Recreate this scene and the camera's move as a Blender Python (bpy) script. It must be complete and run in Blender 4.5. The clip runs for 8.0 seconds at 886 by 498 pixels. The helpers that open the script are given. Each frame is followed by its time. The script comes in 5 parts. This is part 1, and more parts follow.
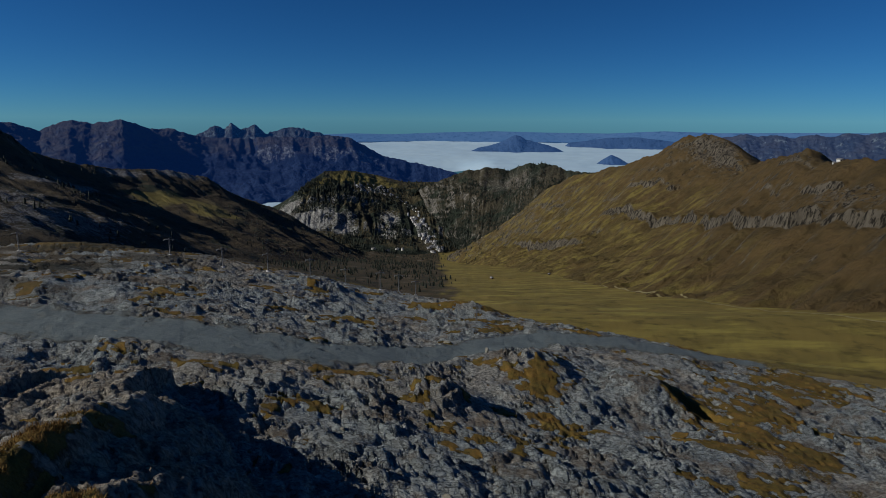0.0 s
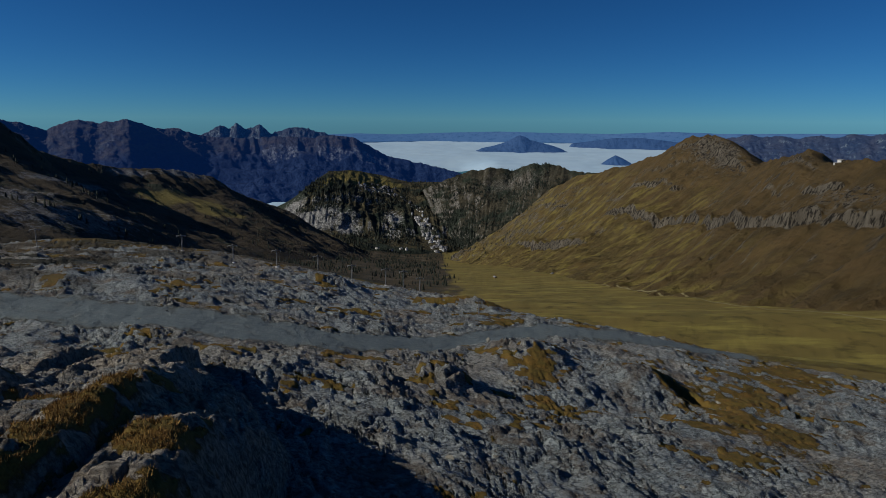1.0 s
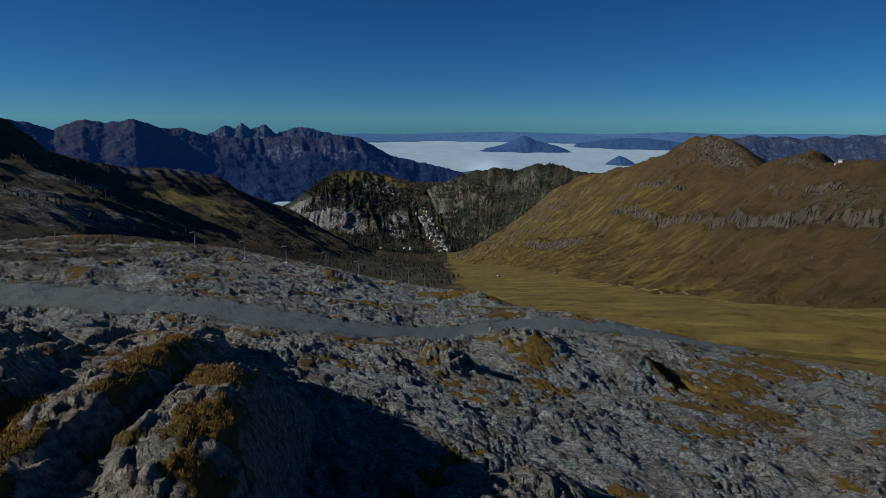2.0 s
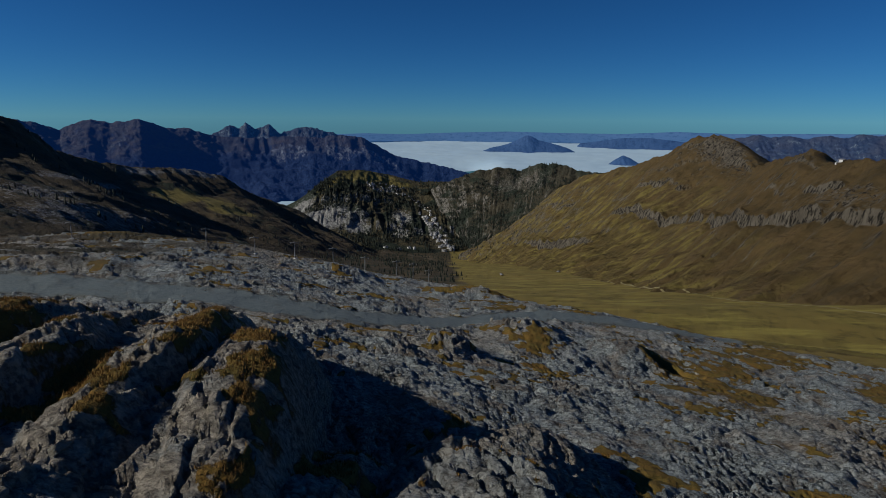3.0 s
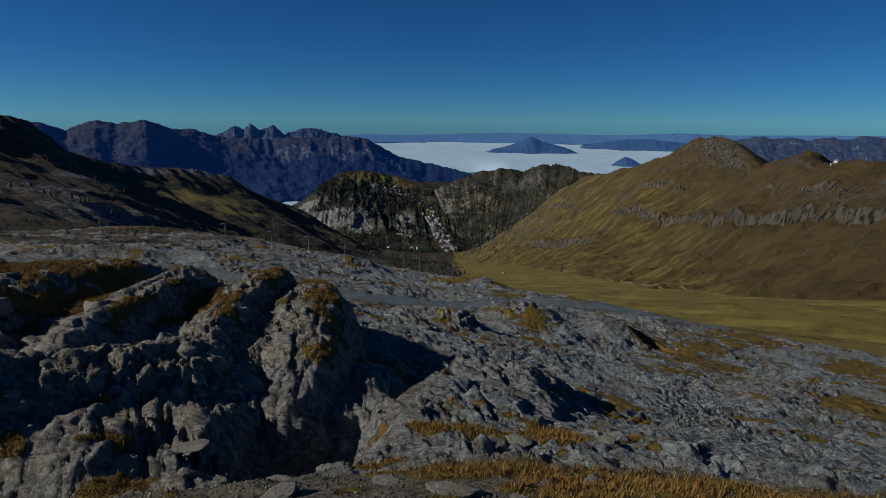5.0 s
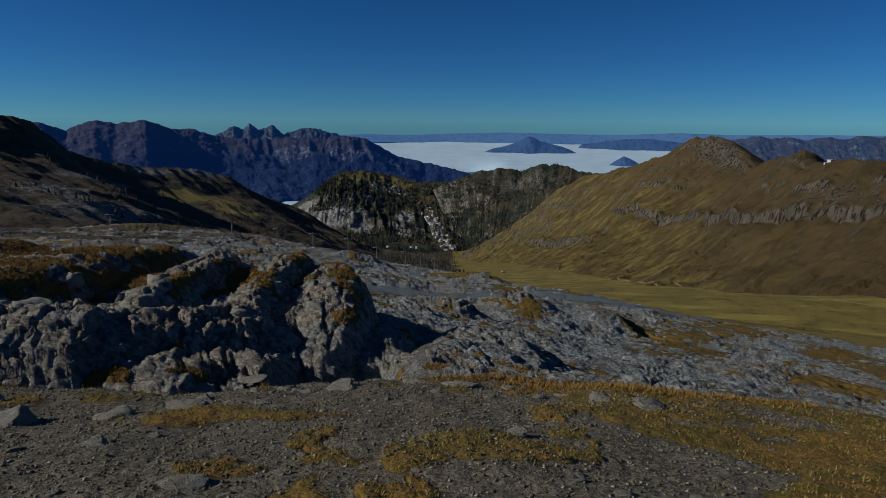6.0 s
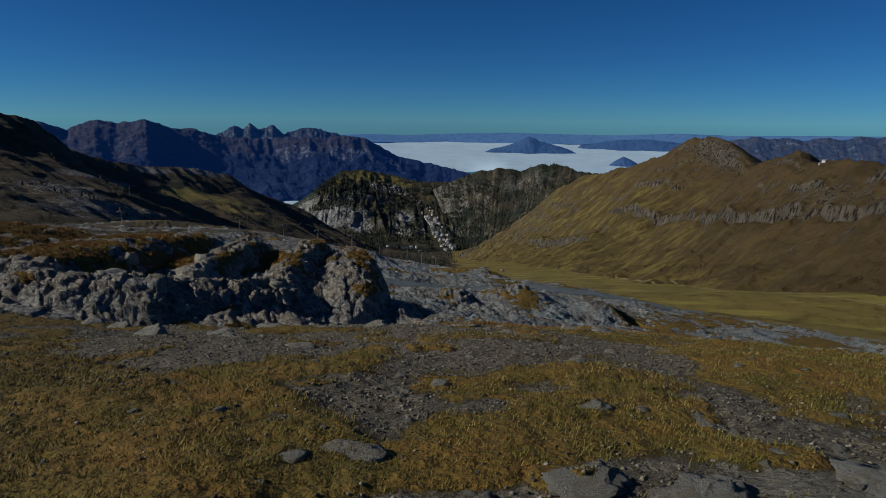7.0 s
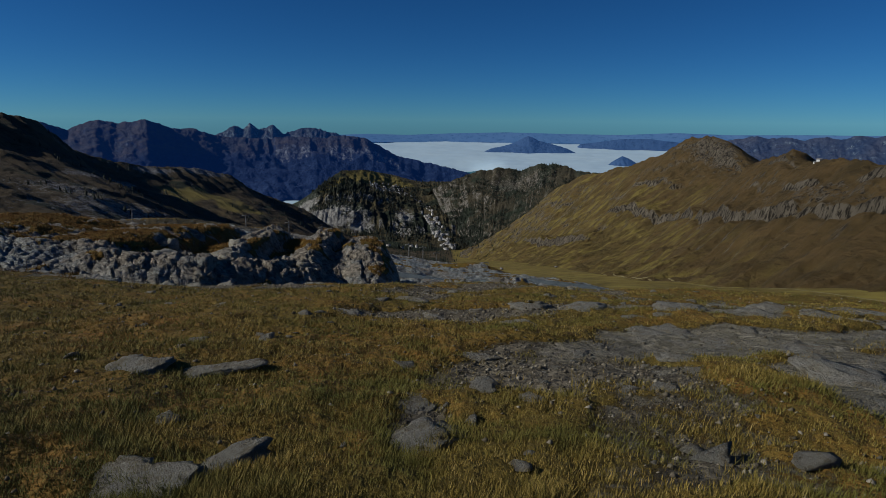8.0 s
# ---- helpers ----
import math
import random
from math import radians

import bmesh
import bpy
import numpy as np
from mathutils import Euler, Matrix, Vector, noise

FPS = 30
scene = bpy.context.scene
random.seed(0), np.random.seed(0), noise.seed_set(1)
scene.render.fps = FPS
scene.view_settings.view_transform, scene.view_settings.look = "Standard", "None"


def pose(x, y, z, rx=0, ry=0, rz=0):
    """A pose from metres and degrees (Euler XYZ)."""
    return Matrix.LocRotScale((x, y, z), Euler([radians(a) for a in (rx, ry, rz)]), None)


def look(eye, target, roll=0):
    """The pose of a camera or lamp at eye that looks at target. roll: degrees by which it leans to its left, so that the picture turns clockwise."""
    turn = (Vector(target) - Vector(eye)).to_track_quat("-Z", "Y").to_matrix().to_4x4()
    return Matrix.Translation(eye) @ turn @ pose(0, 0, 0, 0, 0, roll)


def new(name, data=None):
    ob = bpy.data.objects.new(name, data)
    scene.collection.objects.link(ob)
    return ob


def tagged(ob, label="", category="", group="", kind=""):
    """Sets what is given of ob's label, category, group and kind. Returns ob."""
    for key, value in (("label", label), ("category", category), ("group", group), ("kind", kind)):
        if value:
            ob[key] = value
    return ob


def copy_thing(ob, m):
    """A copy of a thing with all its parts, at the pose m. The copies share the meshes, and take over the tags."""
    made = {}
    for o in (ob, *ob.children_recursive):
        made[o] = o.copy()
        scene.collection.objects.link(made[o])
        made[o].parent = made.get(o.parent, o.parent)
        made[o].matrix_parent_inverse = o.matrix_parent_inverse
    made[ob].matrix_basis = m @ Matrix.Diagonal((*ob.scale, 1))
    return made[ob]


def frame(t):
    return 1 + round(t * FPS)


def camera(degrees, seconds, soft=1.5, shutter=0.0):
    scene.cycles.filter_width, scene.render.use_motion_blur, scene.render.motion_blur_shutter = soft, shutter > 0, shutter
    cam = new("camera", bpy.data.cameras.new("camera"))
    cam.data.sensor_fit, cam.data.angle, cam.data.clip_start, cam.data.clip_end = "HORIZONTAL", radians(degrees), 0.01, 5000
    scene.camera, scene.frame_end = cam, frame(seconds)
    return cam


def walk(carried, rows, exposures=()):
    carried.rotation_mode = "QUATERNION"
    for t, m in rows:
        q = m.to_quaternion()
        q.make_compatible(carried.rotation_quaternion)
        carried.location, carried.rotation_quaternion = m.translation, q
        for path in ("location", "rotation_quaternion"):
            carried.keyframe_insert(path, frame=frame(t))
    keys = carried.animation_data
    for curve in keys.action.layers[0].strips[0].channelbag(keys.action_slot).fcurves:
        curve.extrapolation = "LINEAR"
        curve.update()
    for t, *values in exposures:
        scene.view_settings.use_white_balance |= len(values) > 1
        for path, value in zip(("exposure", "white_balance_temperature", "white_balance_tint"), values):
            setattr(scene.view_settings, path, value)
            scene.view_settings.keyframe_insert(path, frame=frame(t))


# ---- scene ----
cam = camera(73.35, 8.0, soft=0.85)
PATH = [
    (0, pose(2.777, 64.000, -1.308, 77.702, -0.329, -0.885)),
    (0.5, pose(2.769, 60.746, -1.249, 77.733, -0.372, -0.739)),
    (1, pose(2.663, 57.180, -1.089, 77.714, -0.419, -0.494)),
    (1.5, pose(2.518, 53.309, -0.919, 77.719, -0.462, -0.285)),
    (3, pose(2.389, 42.489, -0.845, 77.702, -0.448, 0.245)),
    (3.5, pose(2.194, 38.887, -0.892, 77.732, -0.485, 0.397)),
    (4, pose(2.009, 35.176, -0.959, 77.783, -0.504, 0.510)),
    (4.5, pose(1.708, 30.990, -0.792, 77.799, -0.539, 0.566)),
    (6, pose(0.937, 17.958, -0.414, 77.790, -0.494, 0.427)),
    (6.5, pose(0.661, 13.570, -0.301, 77.767, -0.588, 0.447)),
    (7, pose(0.408, 8.899, -0.219, 77.790, -0.600, 0.408)),
    (7.5, pose(0.172, 4.411, -0.131, 77.783, -0.560, 0.336)),
    (8, pose(0.000, 0.000, 0.000, 77.769, -0.541, 0.361)),
]

EXPOSURE = [(0, -0.5, 6300, 10), (8, -0.5, 6300, 10)]
walk(cam, PATH, EXPOSURE)

# ---- world and sun ----
SUN_TURN, SUN_RISE = -98.0, 29.0      # degrees clockwise from +y, and above the level
world = bpy.data.worlds.new("world")
scene.world = world
world.use_nodes = True
wn, wl = world.node_tree.nodes, world.node_tree.links
sky = wn.new("ShaderNodeTexSky")
sky.sky_type = "NISHITA"
sky.sun_disc = False
sky.sun_elevation, sky.sun_rotation = radians(SUN_RISE), radians(SUN_TURN)
sky.altitude, sky.air_density, sky.dust_density, sky.ozone_density = 4200, 1.0, 0.0, 5.0
deep = wn.new("ShaderNodeHueSaturation")
deep.inputs["Saturation"].default_value, deep.inputs["Value"].default_value = 1.12, 0.93
wl.new(sky.outputs[0], deep.inputs["Color"])
tint = wn.new("ShaderNodeMix")
tint.data_type, tint.blend_type = "RGBA", "MULTIPLY"
tint.inputs[0].default_value, tint.inputs[7].default_value = 1.0, (0.42, 0.895, 1.16, 1)
wl.new(deep.outputs[0], tint.inputs[6])
wl.new(tint.outputs[2], wn["Background"].inputs[0])
wn["Background"].inputs[1].default_value = 0.060
sun = new("sun", bpy.data.lights.new("sun", "SUN"))
sun.data.energy, sun.data.angle, sun.data.color = 5.0, radians(0.53), (1.0, 0.94, 0.82)
to_sun = Vector((math.sin(radians(SUN_TURN)) * math.cos(radians(SUN_RISE)),
                 math.cos(radians(SUN_TURN)) * math.cos(radians(SUN_RISE)), math.sin(radians(SUN_RISE))))
sun.matrix_world = look(to_sun * 300, (0, 0, 0))

# ---- noise ----
PERM = np.random.RandomState(7).permutation(4096)
GRAD = np.random.RandomState(8).uniform(0, 2 * np.pi, 4096)
GRAD = np.stack([np.cos(GRAD), np.sin(GRAD)], -1)


def perlin(x, y, seed=0):
    """Gradient noise, about -0.7 to 0.7."""
    xi, yi = np.floor(x).astype(np.int64), np.floor(y).astype(np.int64)
    xf, yf = x - xi, y - yi
    u, v = xf * xf * xf * (xf * (xf * 6 - 15) + 10), yf * yf * yf * (yf * (yf * 6 - 15) + 10)

    def corner(dx, dy):
        g = GRAD[PERM[(PERM[(xi + dx + seed * 131) & 4095] + yi + dy) & 4095]]
        return g[..., 0] * (xf - dx) + g[..., 1] * (yf - dy)
    a, b, c, d = corner(0, 0), corner(1, 0), corner(0, 1), corner(1, 1)
    return (a + (b - a) * u) * (1 - v) + (c + (d - c) * u) * v


def fbm(x, y, octaves=4, seed=0, gain=0.5):
    return sum(perlin(x * 2**k + 17.3 * k, y * 2**k - 9.1 * k, seed + k) * gain**k for k in range(octaves))


def ridged(x, y, octaves=4, seed=0, gain=0.5):
    """Sharp crests, 0 to about 1."""
    return sum((1 - 2 * np.abs(perlin(x * 2**k + 5.7 * k, y * 2**k + 3.3 * k, seed + k))) * gain**k for k in range(octaves)) * (1 - gain)


def blocks(x, y, seed=0):
    """Broken blocks: an uneven, tilted top for each cell, and the distance to the cell's edge."""
    xi, yi = np.floor(x).astype(np.int64), np.floor(y).astype(np.int64)
    near, second = np.full(x.shape, 9.0), np.full(x.shape, 9.0)
    top = np.zeros(x.shape)
    for dx in (-1, 0, 1):
        for dy in (-1, 0, 1):
            cell = PERM[(PERM[(xi + dx + seed * 57) & 4095] + yi + dy) & 4095]
            g = GRAD[cell]
            ox, oy = dx + 0.5 + 0.42 * g[..., 0] - (x - xi), dy + 0.5 + 0.42 * g[..., 1] - (y - yi)
            d = np.hypot(ox, oy)
            closer = d < near
            second = np.where(closer, near, np.minimum(second, d))
            tilt = GRAD[(cell * 7 + 11) & 4095]
            top = np.where(closer, (cell & 255) / 255 - 0.5 - 0.55 * (tilt[..., 0] * ox + tilt[..., 1] * oy), top)
            near = np.where(closer, d, near)
    return top, second - near


def smooth(a, b, x):
    t = np.clip((x - a) / (b - a), 0, 1)
    return t * t * (3 - 2 * t)


# ---- the lie of the land ----
GRID_X = np.array([-90.0, -40, -15, 0, 15, 45, 90])
GRID_Y = np.array([-60.0, -20, 0, 20, 45, 60, 75, 88, 105, 125, 150, 200, 240, 285, 330, 420])
LAND = np.array([
    [14, 12, 10, 10, 9, 7, 2], [3, 2.2, 1.4, 1.2, 1, -0.5, -3], [-1.5, -2, -2.1, -2.3, -2.5, -4, -8],
    [-4, -5.2, -6.1, -6.1, -6.3, -9, -16], [-9, -11.5, -13.2, -13, -13.8, -19, -29], [-11, -13.5, -17.6, -18.6, -20, -26, -36],
    [-17, -18, -19.5, -22.5, -26, -32, -40], [-22, -22, -24, -31, -32.5, -35.5, -43]])
LAND_FAR = np.array([
    [-29, -28.5, -30.5, -33, -36, -39.5, -45], [-33, -32.5, -34.5, -37.5, -40, -44, -49.5],
    [-36.5, -37.5, -40.3, -43, -46.5, -50.5, -54.5], [-39, -45, -50, -53, -55, -58, -64.5], [-46, -53, -59, -61.5, -62, -64.5, -74], [-53, -62, -67, -69, -71.5, -84, -103],
    [-64, -73, -79, -83, -90, -101, -112], [-80, -92, -102, -108, -114, -120, -124]])
LAND = np.vstack([LAND, LAND_FAR])


def spline_weights(knots, v):
    """Index and weights of a smooth curve through the knots."""
    i = np.clip(np.searchsorted(knots, v) - 1, 0, len(knots) - 2)
    t = np.clip((v - knots[i]) / (knots[i + 1] - knots[i]), 0, 1)
    return i, t


def land_base(x, y):
    """Smooth land near the camera: bicubic through the grid."""
    def along(values, knots, v):
        i, t = spline_weights(knots, v)
        slope = np.gradient(values, knots, axis=0)
        h = knots[i + 1] - knots[i]
        p0, p1, m0, m1 = values[i], values[i + 1], slope[i], slope[i + 1]
        t, h = t[:, None], h[:, None]
        return (2 * t**3 - 3 * t**2 + 1) * p0 + (t**3 - 2 * t**2 + t) * h * m0 + (3 * t**2 - 2 * t**3) * p1 + (t**3 - t**2) * h * m1
    rows = along(LAND, GRID_Y, y)
    i, t = spline_weights(GRID_X, x)
    slope = np.gradient(rows, GRID_X, axis=1)
    k = np.arange(len(x))
    h = GRID_X[i + 1] - GRID_X[i]
    z = (2 * t**3 - 3 * t**2 + 1) * rows[k, i] + (t**3 - 2 * t**2 + t) * h * slope[k, i] + (3 * t**2 - 2 * t**3) * rows[k, i + 1] + (t**3 - t**2) * h * slope[k, i + 1]
    z += np.where(x > 90, (x - 90) * -0.1, 0) + np.where(x < -90, (-90 - x) * 0.02, 0)
    z += np.where(y < -60, (-60 - y) * 0.2, 0)
    return z


VALLEY_Y = np.array([300.0, 420, 600, 1000, 1300, 1700, 2000, 2600, 5200])
VALLEY_Z = np.array([-100.0, -118, -160, -247, -310, -400, -440, -470, -520])


def bump(x, y, cx, cy, rx, ry, turn=0.0, power=2.0):
    c, s = math.cos(radians(turn)), math.sin(radians(turn))
    u, v = ((x - cx) * c + (y - cy) * s) / rx, (-(x - cx) * s + (y - cy) * c) / ry
    return np.exp(-((u * u + v * v) ** (power / 2)))


def track_line(x):
    """Middle of the gravel piste, as y over x."""
    return np.interp(x, [-140, -78, -50, -30, -17, 0, 14, 34, 72, 120], [172, 171, 170, 167, 168, 179, 197, 216, 222, 222])


def zones(x, y):
    """Cover of the land: rock, gravel and grass shares, from 0 to 1."""
    n1, n2 = fbm(x / 14, y / 14, 4, 11), fbm(x / 3.1, y / 3.1, 4, 17)
    # meadow in front, up to the brow
    brow = 47 + 0.10 * x + 5 * n1
    meadow = smooth(brow + 6, brow - 3, y)
    edge = np.interp(y, [60, 120, 180, 205, 235, 256, 285, 305, 330], [175, 150, 128, 112, 88, 64, 24, -40, -200])
    valley = smooth(-5, 5, x - edge + 16 * n1 + 4 * n2)
    half = np.interp(x, [-140, -37, 0, 16, 36, 70, 120], [9, 9, 9, 11, 9, 7, 5])
    piste = smooth(half + 2.5, half - 2.5, np.abs(y - track_line(x)) + 5 * n1 + 3 * n2)
    piste *= smooth(-0.15, -0.35, ridged(x / 11, y / 11, 2, 23) - 0.95) * 0.35 + 0.65
    bare = 0.85 * bump(x, y, -3, 36, 15, 11, 0, 3) + 0.30 * bump(x, y, 0.5, 20, 2.2, 9, -8) + 0.22 * bump(x, y, 7, 21, 6, 3.5) + 0.3 * bump(x, y, 8, 13, 5, 6, 0, 3) - 0.9 * bump(x, y, 16, 30.5, 6.5, 6.5, 0, 3) - 0.7 * bump(x, y, -5, 37, 5, 1.6) - 0.45 * bump(x, y, -6, 14, 4.5, 3.5) + 0.5 * bump(x, y, -8, 29, 4, 4) + 0.5 * bump(x, y, -0.3, 5.9, 0.5, 1.2) + 0.4 * bump(x, y, -0.4, 15.2, 2.5, 1.2) - 0.5 * bump(x, y, -4.5, 26, 3.5, 2.5) - 0.45 * bump(x, y, 2, 23.5, 2.2, 2.0)
    gravel_patch = smooth(-0.06, 0.34, n2 * 0.55 + 0.7 * fbm(x / 5.5, y / 7, 3, 29) + bare - 0.12)
    tufts = smooth(0.30, 0.42, n1 + 0.55 * n2)
    hollows = smooth(0.05, 0.3, fbm(x / 22 + 3, y / 30, 3, 41) + 0.5 * n2) * smooth(60, 80, x + 0.25 * (y - 60))
    grass = np.maximum.reduce([meadow * (1 - gravel_patch), valley, 0.9 * tufts * (1 - piste), 0.75 * hollows])
    for cx, cy, rx, ry, turn in PATCHES:
        grass = np.maximum(grass, smooth(0.35, 0.75, bump(x, y, cx, cy, rx, ry, turn) + 0.9 * n2 + 0.3 * n1))
    paved = smooth(0.36, 0.80, bump(x, y, 8.0, 11.4, 6.0, 6.6, 12, 3) * (1 + 1.6 * n2 + 0.4 * n1))
    grass = grass * (1 - 0.9 * paved)
    gravel = np.maximum(meadow * gravel_patch * (1 - paved), piste) * (1 - valley)
    return np.clip(grass * (1 - piste), 0, 1), np.clip(gravel, 0, 1), meadow, valley, piste


# orange grass cushions on the rock: x, y, half lengths, turn
PATCHES = [(22, 166, 6, 8, 10), (27, 187, 7, 4, 0), (77, 186, 14, 5, -20), (-42, 86, 15, 14, 0), (-38, 70, 7, 9, 10), (-60, 82, 16, 17, 0), (-9.6, 78, 2.9, 4.4, 5), (-12.0, 85, 3.4, 4.0, 0), (-17.2, 88, 2.7, 10, 10),
           (-16.4, 72.5, 1.5, 3.0, 0), (-19.9, 76, 2.4, 5.5, 10), (-27.0, 84, 2.6, 6, 10), (-30, 76, 3.2, 6, 0), (-22.5, 70, 1.6, 4, 0), (5, 57, 9, 2.5, 5), (3, 262, 14, 6, 0), (-130, 300, 45, 12, 0), (-11, 157, 14, 2.5, 0), (18, 238, 9, 5, 0),
           (-4, 50, 5, 2, 0), (44, 128, 7, 4, 20), (58, 150, 10, 3, -20)]
# hummocks and pits: x, y, height, half lengths, turn, roundness
HUMMOCKS = [(-6.6, 58.5, -6.4, 3.6, 5.0, 10, 3), (-20.0, 49.0, -2.2, 9.0, 3.5, -18, 3), (-9.0, 51.5, -2.6, 7.0, 4.6, 0, 3), (10, 84, -3.4, 10, 6, -35, 2.5), (-1.2, 76, -2.4, 2.6, 9, 0, 3), (24, 178, 5.0, 11, 14, 0, 2), (44, 172, 3.5, 8, 9, 30, 3),
            (4, 150, 2.8, 5, 5, 0, 3), (14, 262, 2.5, 16, 4, 0, 2.5), (-35, 262, 3.5, 10, 6, 0, 3), (-95, 192, -3, 20, 6, 0, 2.5), (-140, 300, 5, 40, 14, 0, 2), (52, 166, -2.5, 2.2, 7, 25, 3)]


# whalebacks of the rock spur: reach to the left and right of the crest, drop at that reach, roundness on both sides, crest line
WHALEBACKS = [
    (20.0, 10.0, 3.0, 3.0, 5.0, [(-19, 58, -18.4), (-19.5, 62, -17.6), (-20, 66, -17.0), (-20, 72, -16.4), (-20.5, 79, -16.4), (-22, 88, -17.9), (-24.5, 98, -21), (-26, 110, -27)]),
    (4.6, 2.6, 3.0, 1.8, 2.2, [(-17.0, 62, -17.2), (-16.4, 69, -15.6), (-15.9, 79, -14.8), (-17.5, 91, -17.1), (-20.5, 101, -20.3), (-22.5, 111, -24.2), (-24, 120, -30)]),
    (4.6, 4.8, 4.6, 2.0, 3.6, [(-9.8, 64, -18.3), (-9.8, 66, -17.3), (-9.9, 69, -16.5), (-11.2, 76, -15.7), (-12.2, 82, -16.4), (-13.2, 87, -17.3), (-14.2, 95, -21.0), (-15, 104, -27)]),
    (3.2, 3.6, 2.6, 2.2, 2.4, [(-5.4, 65.5, -19.4), (-5.0, 67.5, -18.9), (-4.6, 71, -19.5), (-4.0, 78, -22.6), (-3.6, 84, -27)]),
    (6.2, 9.0, 3.2, 2.8, 2.3, [(2.0, 53, -17.4), (2.4, 66, -19.2), (3.4, 73, -21.0), (4.8, 80, -22.9), (7.5, 90, -28.5)]),
    (4.5, 2.6, 3.0, 2.0, 2.4, [(-24.0, 60, -15.0), (-23.4, 65, -14.4), (-23.0, 72, -14.2), (-22.8, 77, -14.2), (-24.5, 83, -15.2), (-26.2, 89, -16.8), (-28, 97, -20.0), (-29, 107, -25)]),
    (16.0, 4.6, 3.2, 3.0, 2.6, [(-38, 60, -12.8), (-36.5, 72, -13.9), (-36, 82, -15.0), (-35.5, 92, -16.6), (-37, 102, -20), (-38, 113, -27)]),
    (18.0, 16.0, 3.0, 2.4, 2.4, [(-64, 52, -10.5), (-62, 70, -12.8), (-62, 88, -14.5), (-63, 100, -18.5), (-64, 114, -26)]),
    (4.0, 5.5, 2.6, 2.2, 2.0, [(-33, 54, -12.4), (-25, 56, -13.1), (-21, 59.5, -14.5), (-17.6, 64.5, -15.5)])]


def whaleback(x, y, left, right, drop, p_left, p_right, line):
    """A rounded ridge of rock along a crest line, steeper on one side than on the other."""
    best, crest, side = np.full(x.shape, 1e9), np.zeros(x.shape), np.zeros(x.shape)
    for (ax, ay, az), (bx, by, bz) in zip(line, line[1:]):
        dx, dy = bx - ax, by - ay
        size = math.hypot(dx, dy)
        t = np.clip(((x - ax) * dx + (y - ay) * dy) / size**2, 0, 1)
        d = np.hypot(x - ax - t * dx, y - ay - t * dy)
        closer = d < best
        best = np.where(closer, d, best)
        crest = np.where(closer, az + t * (bz - az), crest)
        side = np.where(closer, ((x - ax) * dy - (y - ay) * dx) / size, side)
    k = smooth(-1.0, 1.0, side)
    fall = drop * ((1 - k) * (best / left) ** p_left + k * (best / right) ** p_right)
    steep = drop * ((1 - k) * p_left / left * (best / left) ** (p_left - 1) + k * p_right / right * (best / right) ** (p_right - 1))
    return crest - fall, steep


def spur(x, y):
    """The rock spur on the near side of the piste: its top, where it stands, and its steepness."""
    top, base, slope = np.full(x.shape, -99.0), land_base(x, y), np.zeros(x.shape)
    near = (x > -95) & (x < 25) & (y > 15) & (y < 135)
    nx, ny = x[near], y[near]
    n, m = fbm(nx / 6, ny / 6, 3, 141), fbm(nx / 1.9, ny / 1.9, 3, 143)
    wx, wy = nx + 0.8 * n + 0.2 * m, ny + 1.1 * fbm(nx / 6, ny / 6, 3, 145) + 0.25 * m
    best, lean = np.full(nx.shape, -99.0), np.zeros(nx.shape)
    for ridge in WHALEBACKS:
        h, steep = whaleback(wx, wy, *ridge)
        lean = np.where(h > best, steep, lean)
        k = np.clip(0.5 + 0.5 * (h - best) / 0.3, 0, 1)
        best = np.maximum(best, h) + 0.15 * k * (1 - k)
    top[near], slope[near] = best, lean
    return top, smooth(-0.5, 0.9, top - base) * (1 - 0.85 * bump(x, y, 4.5, 70, 9, 16, 0, 3)), slope


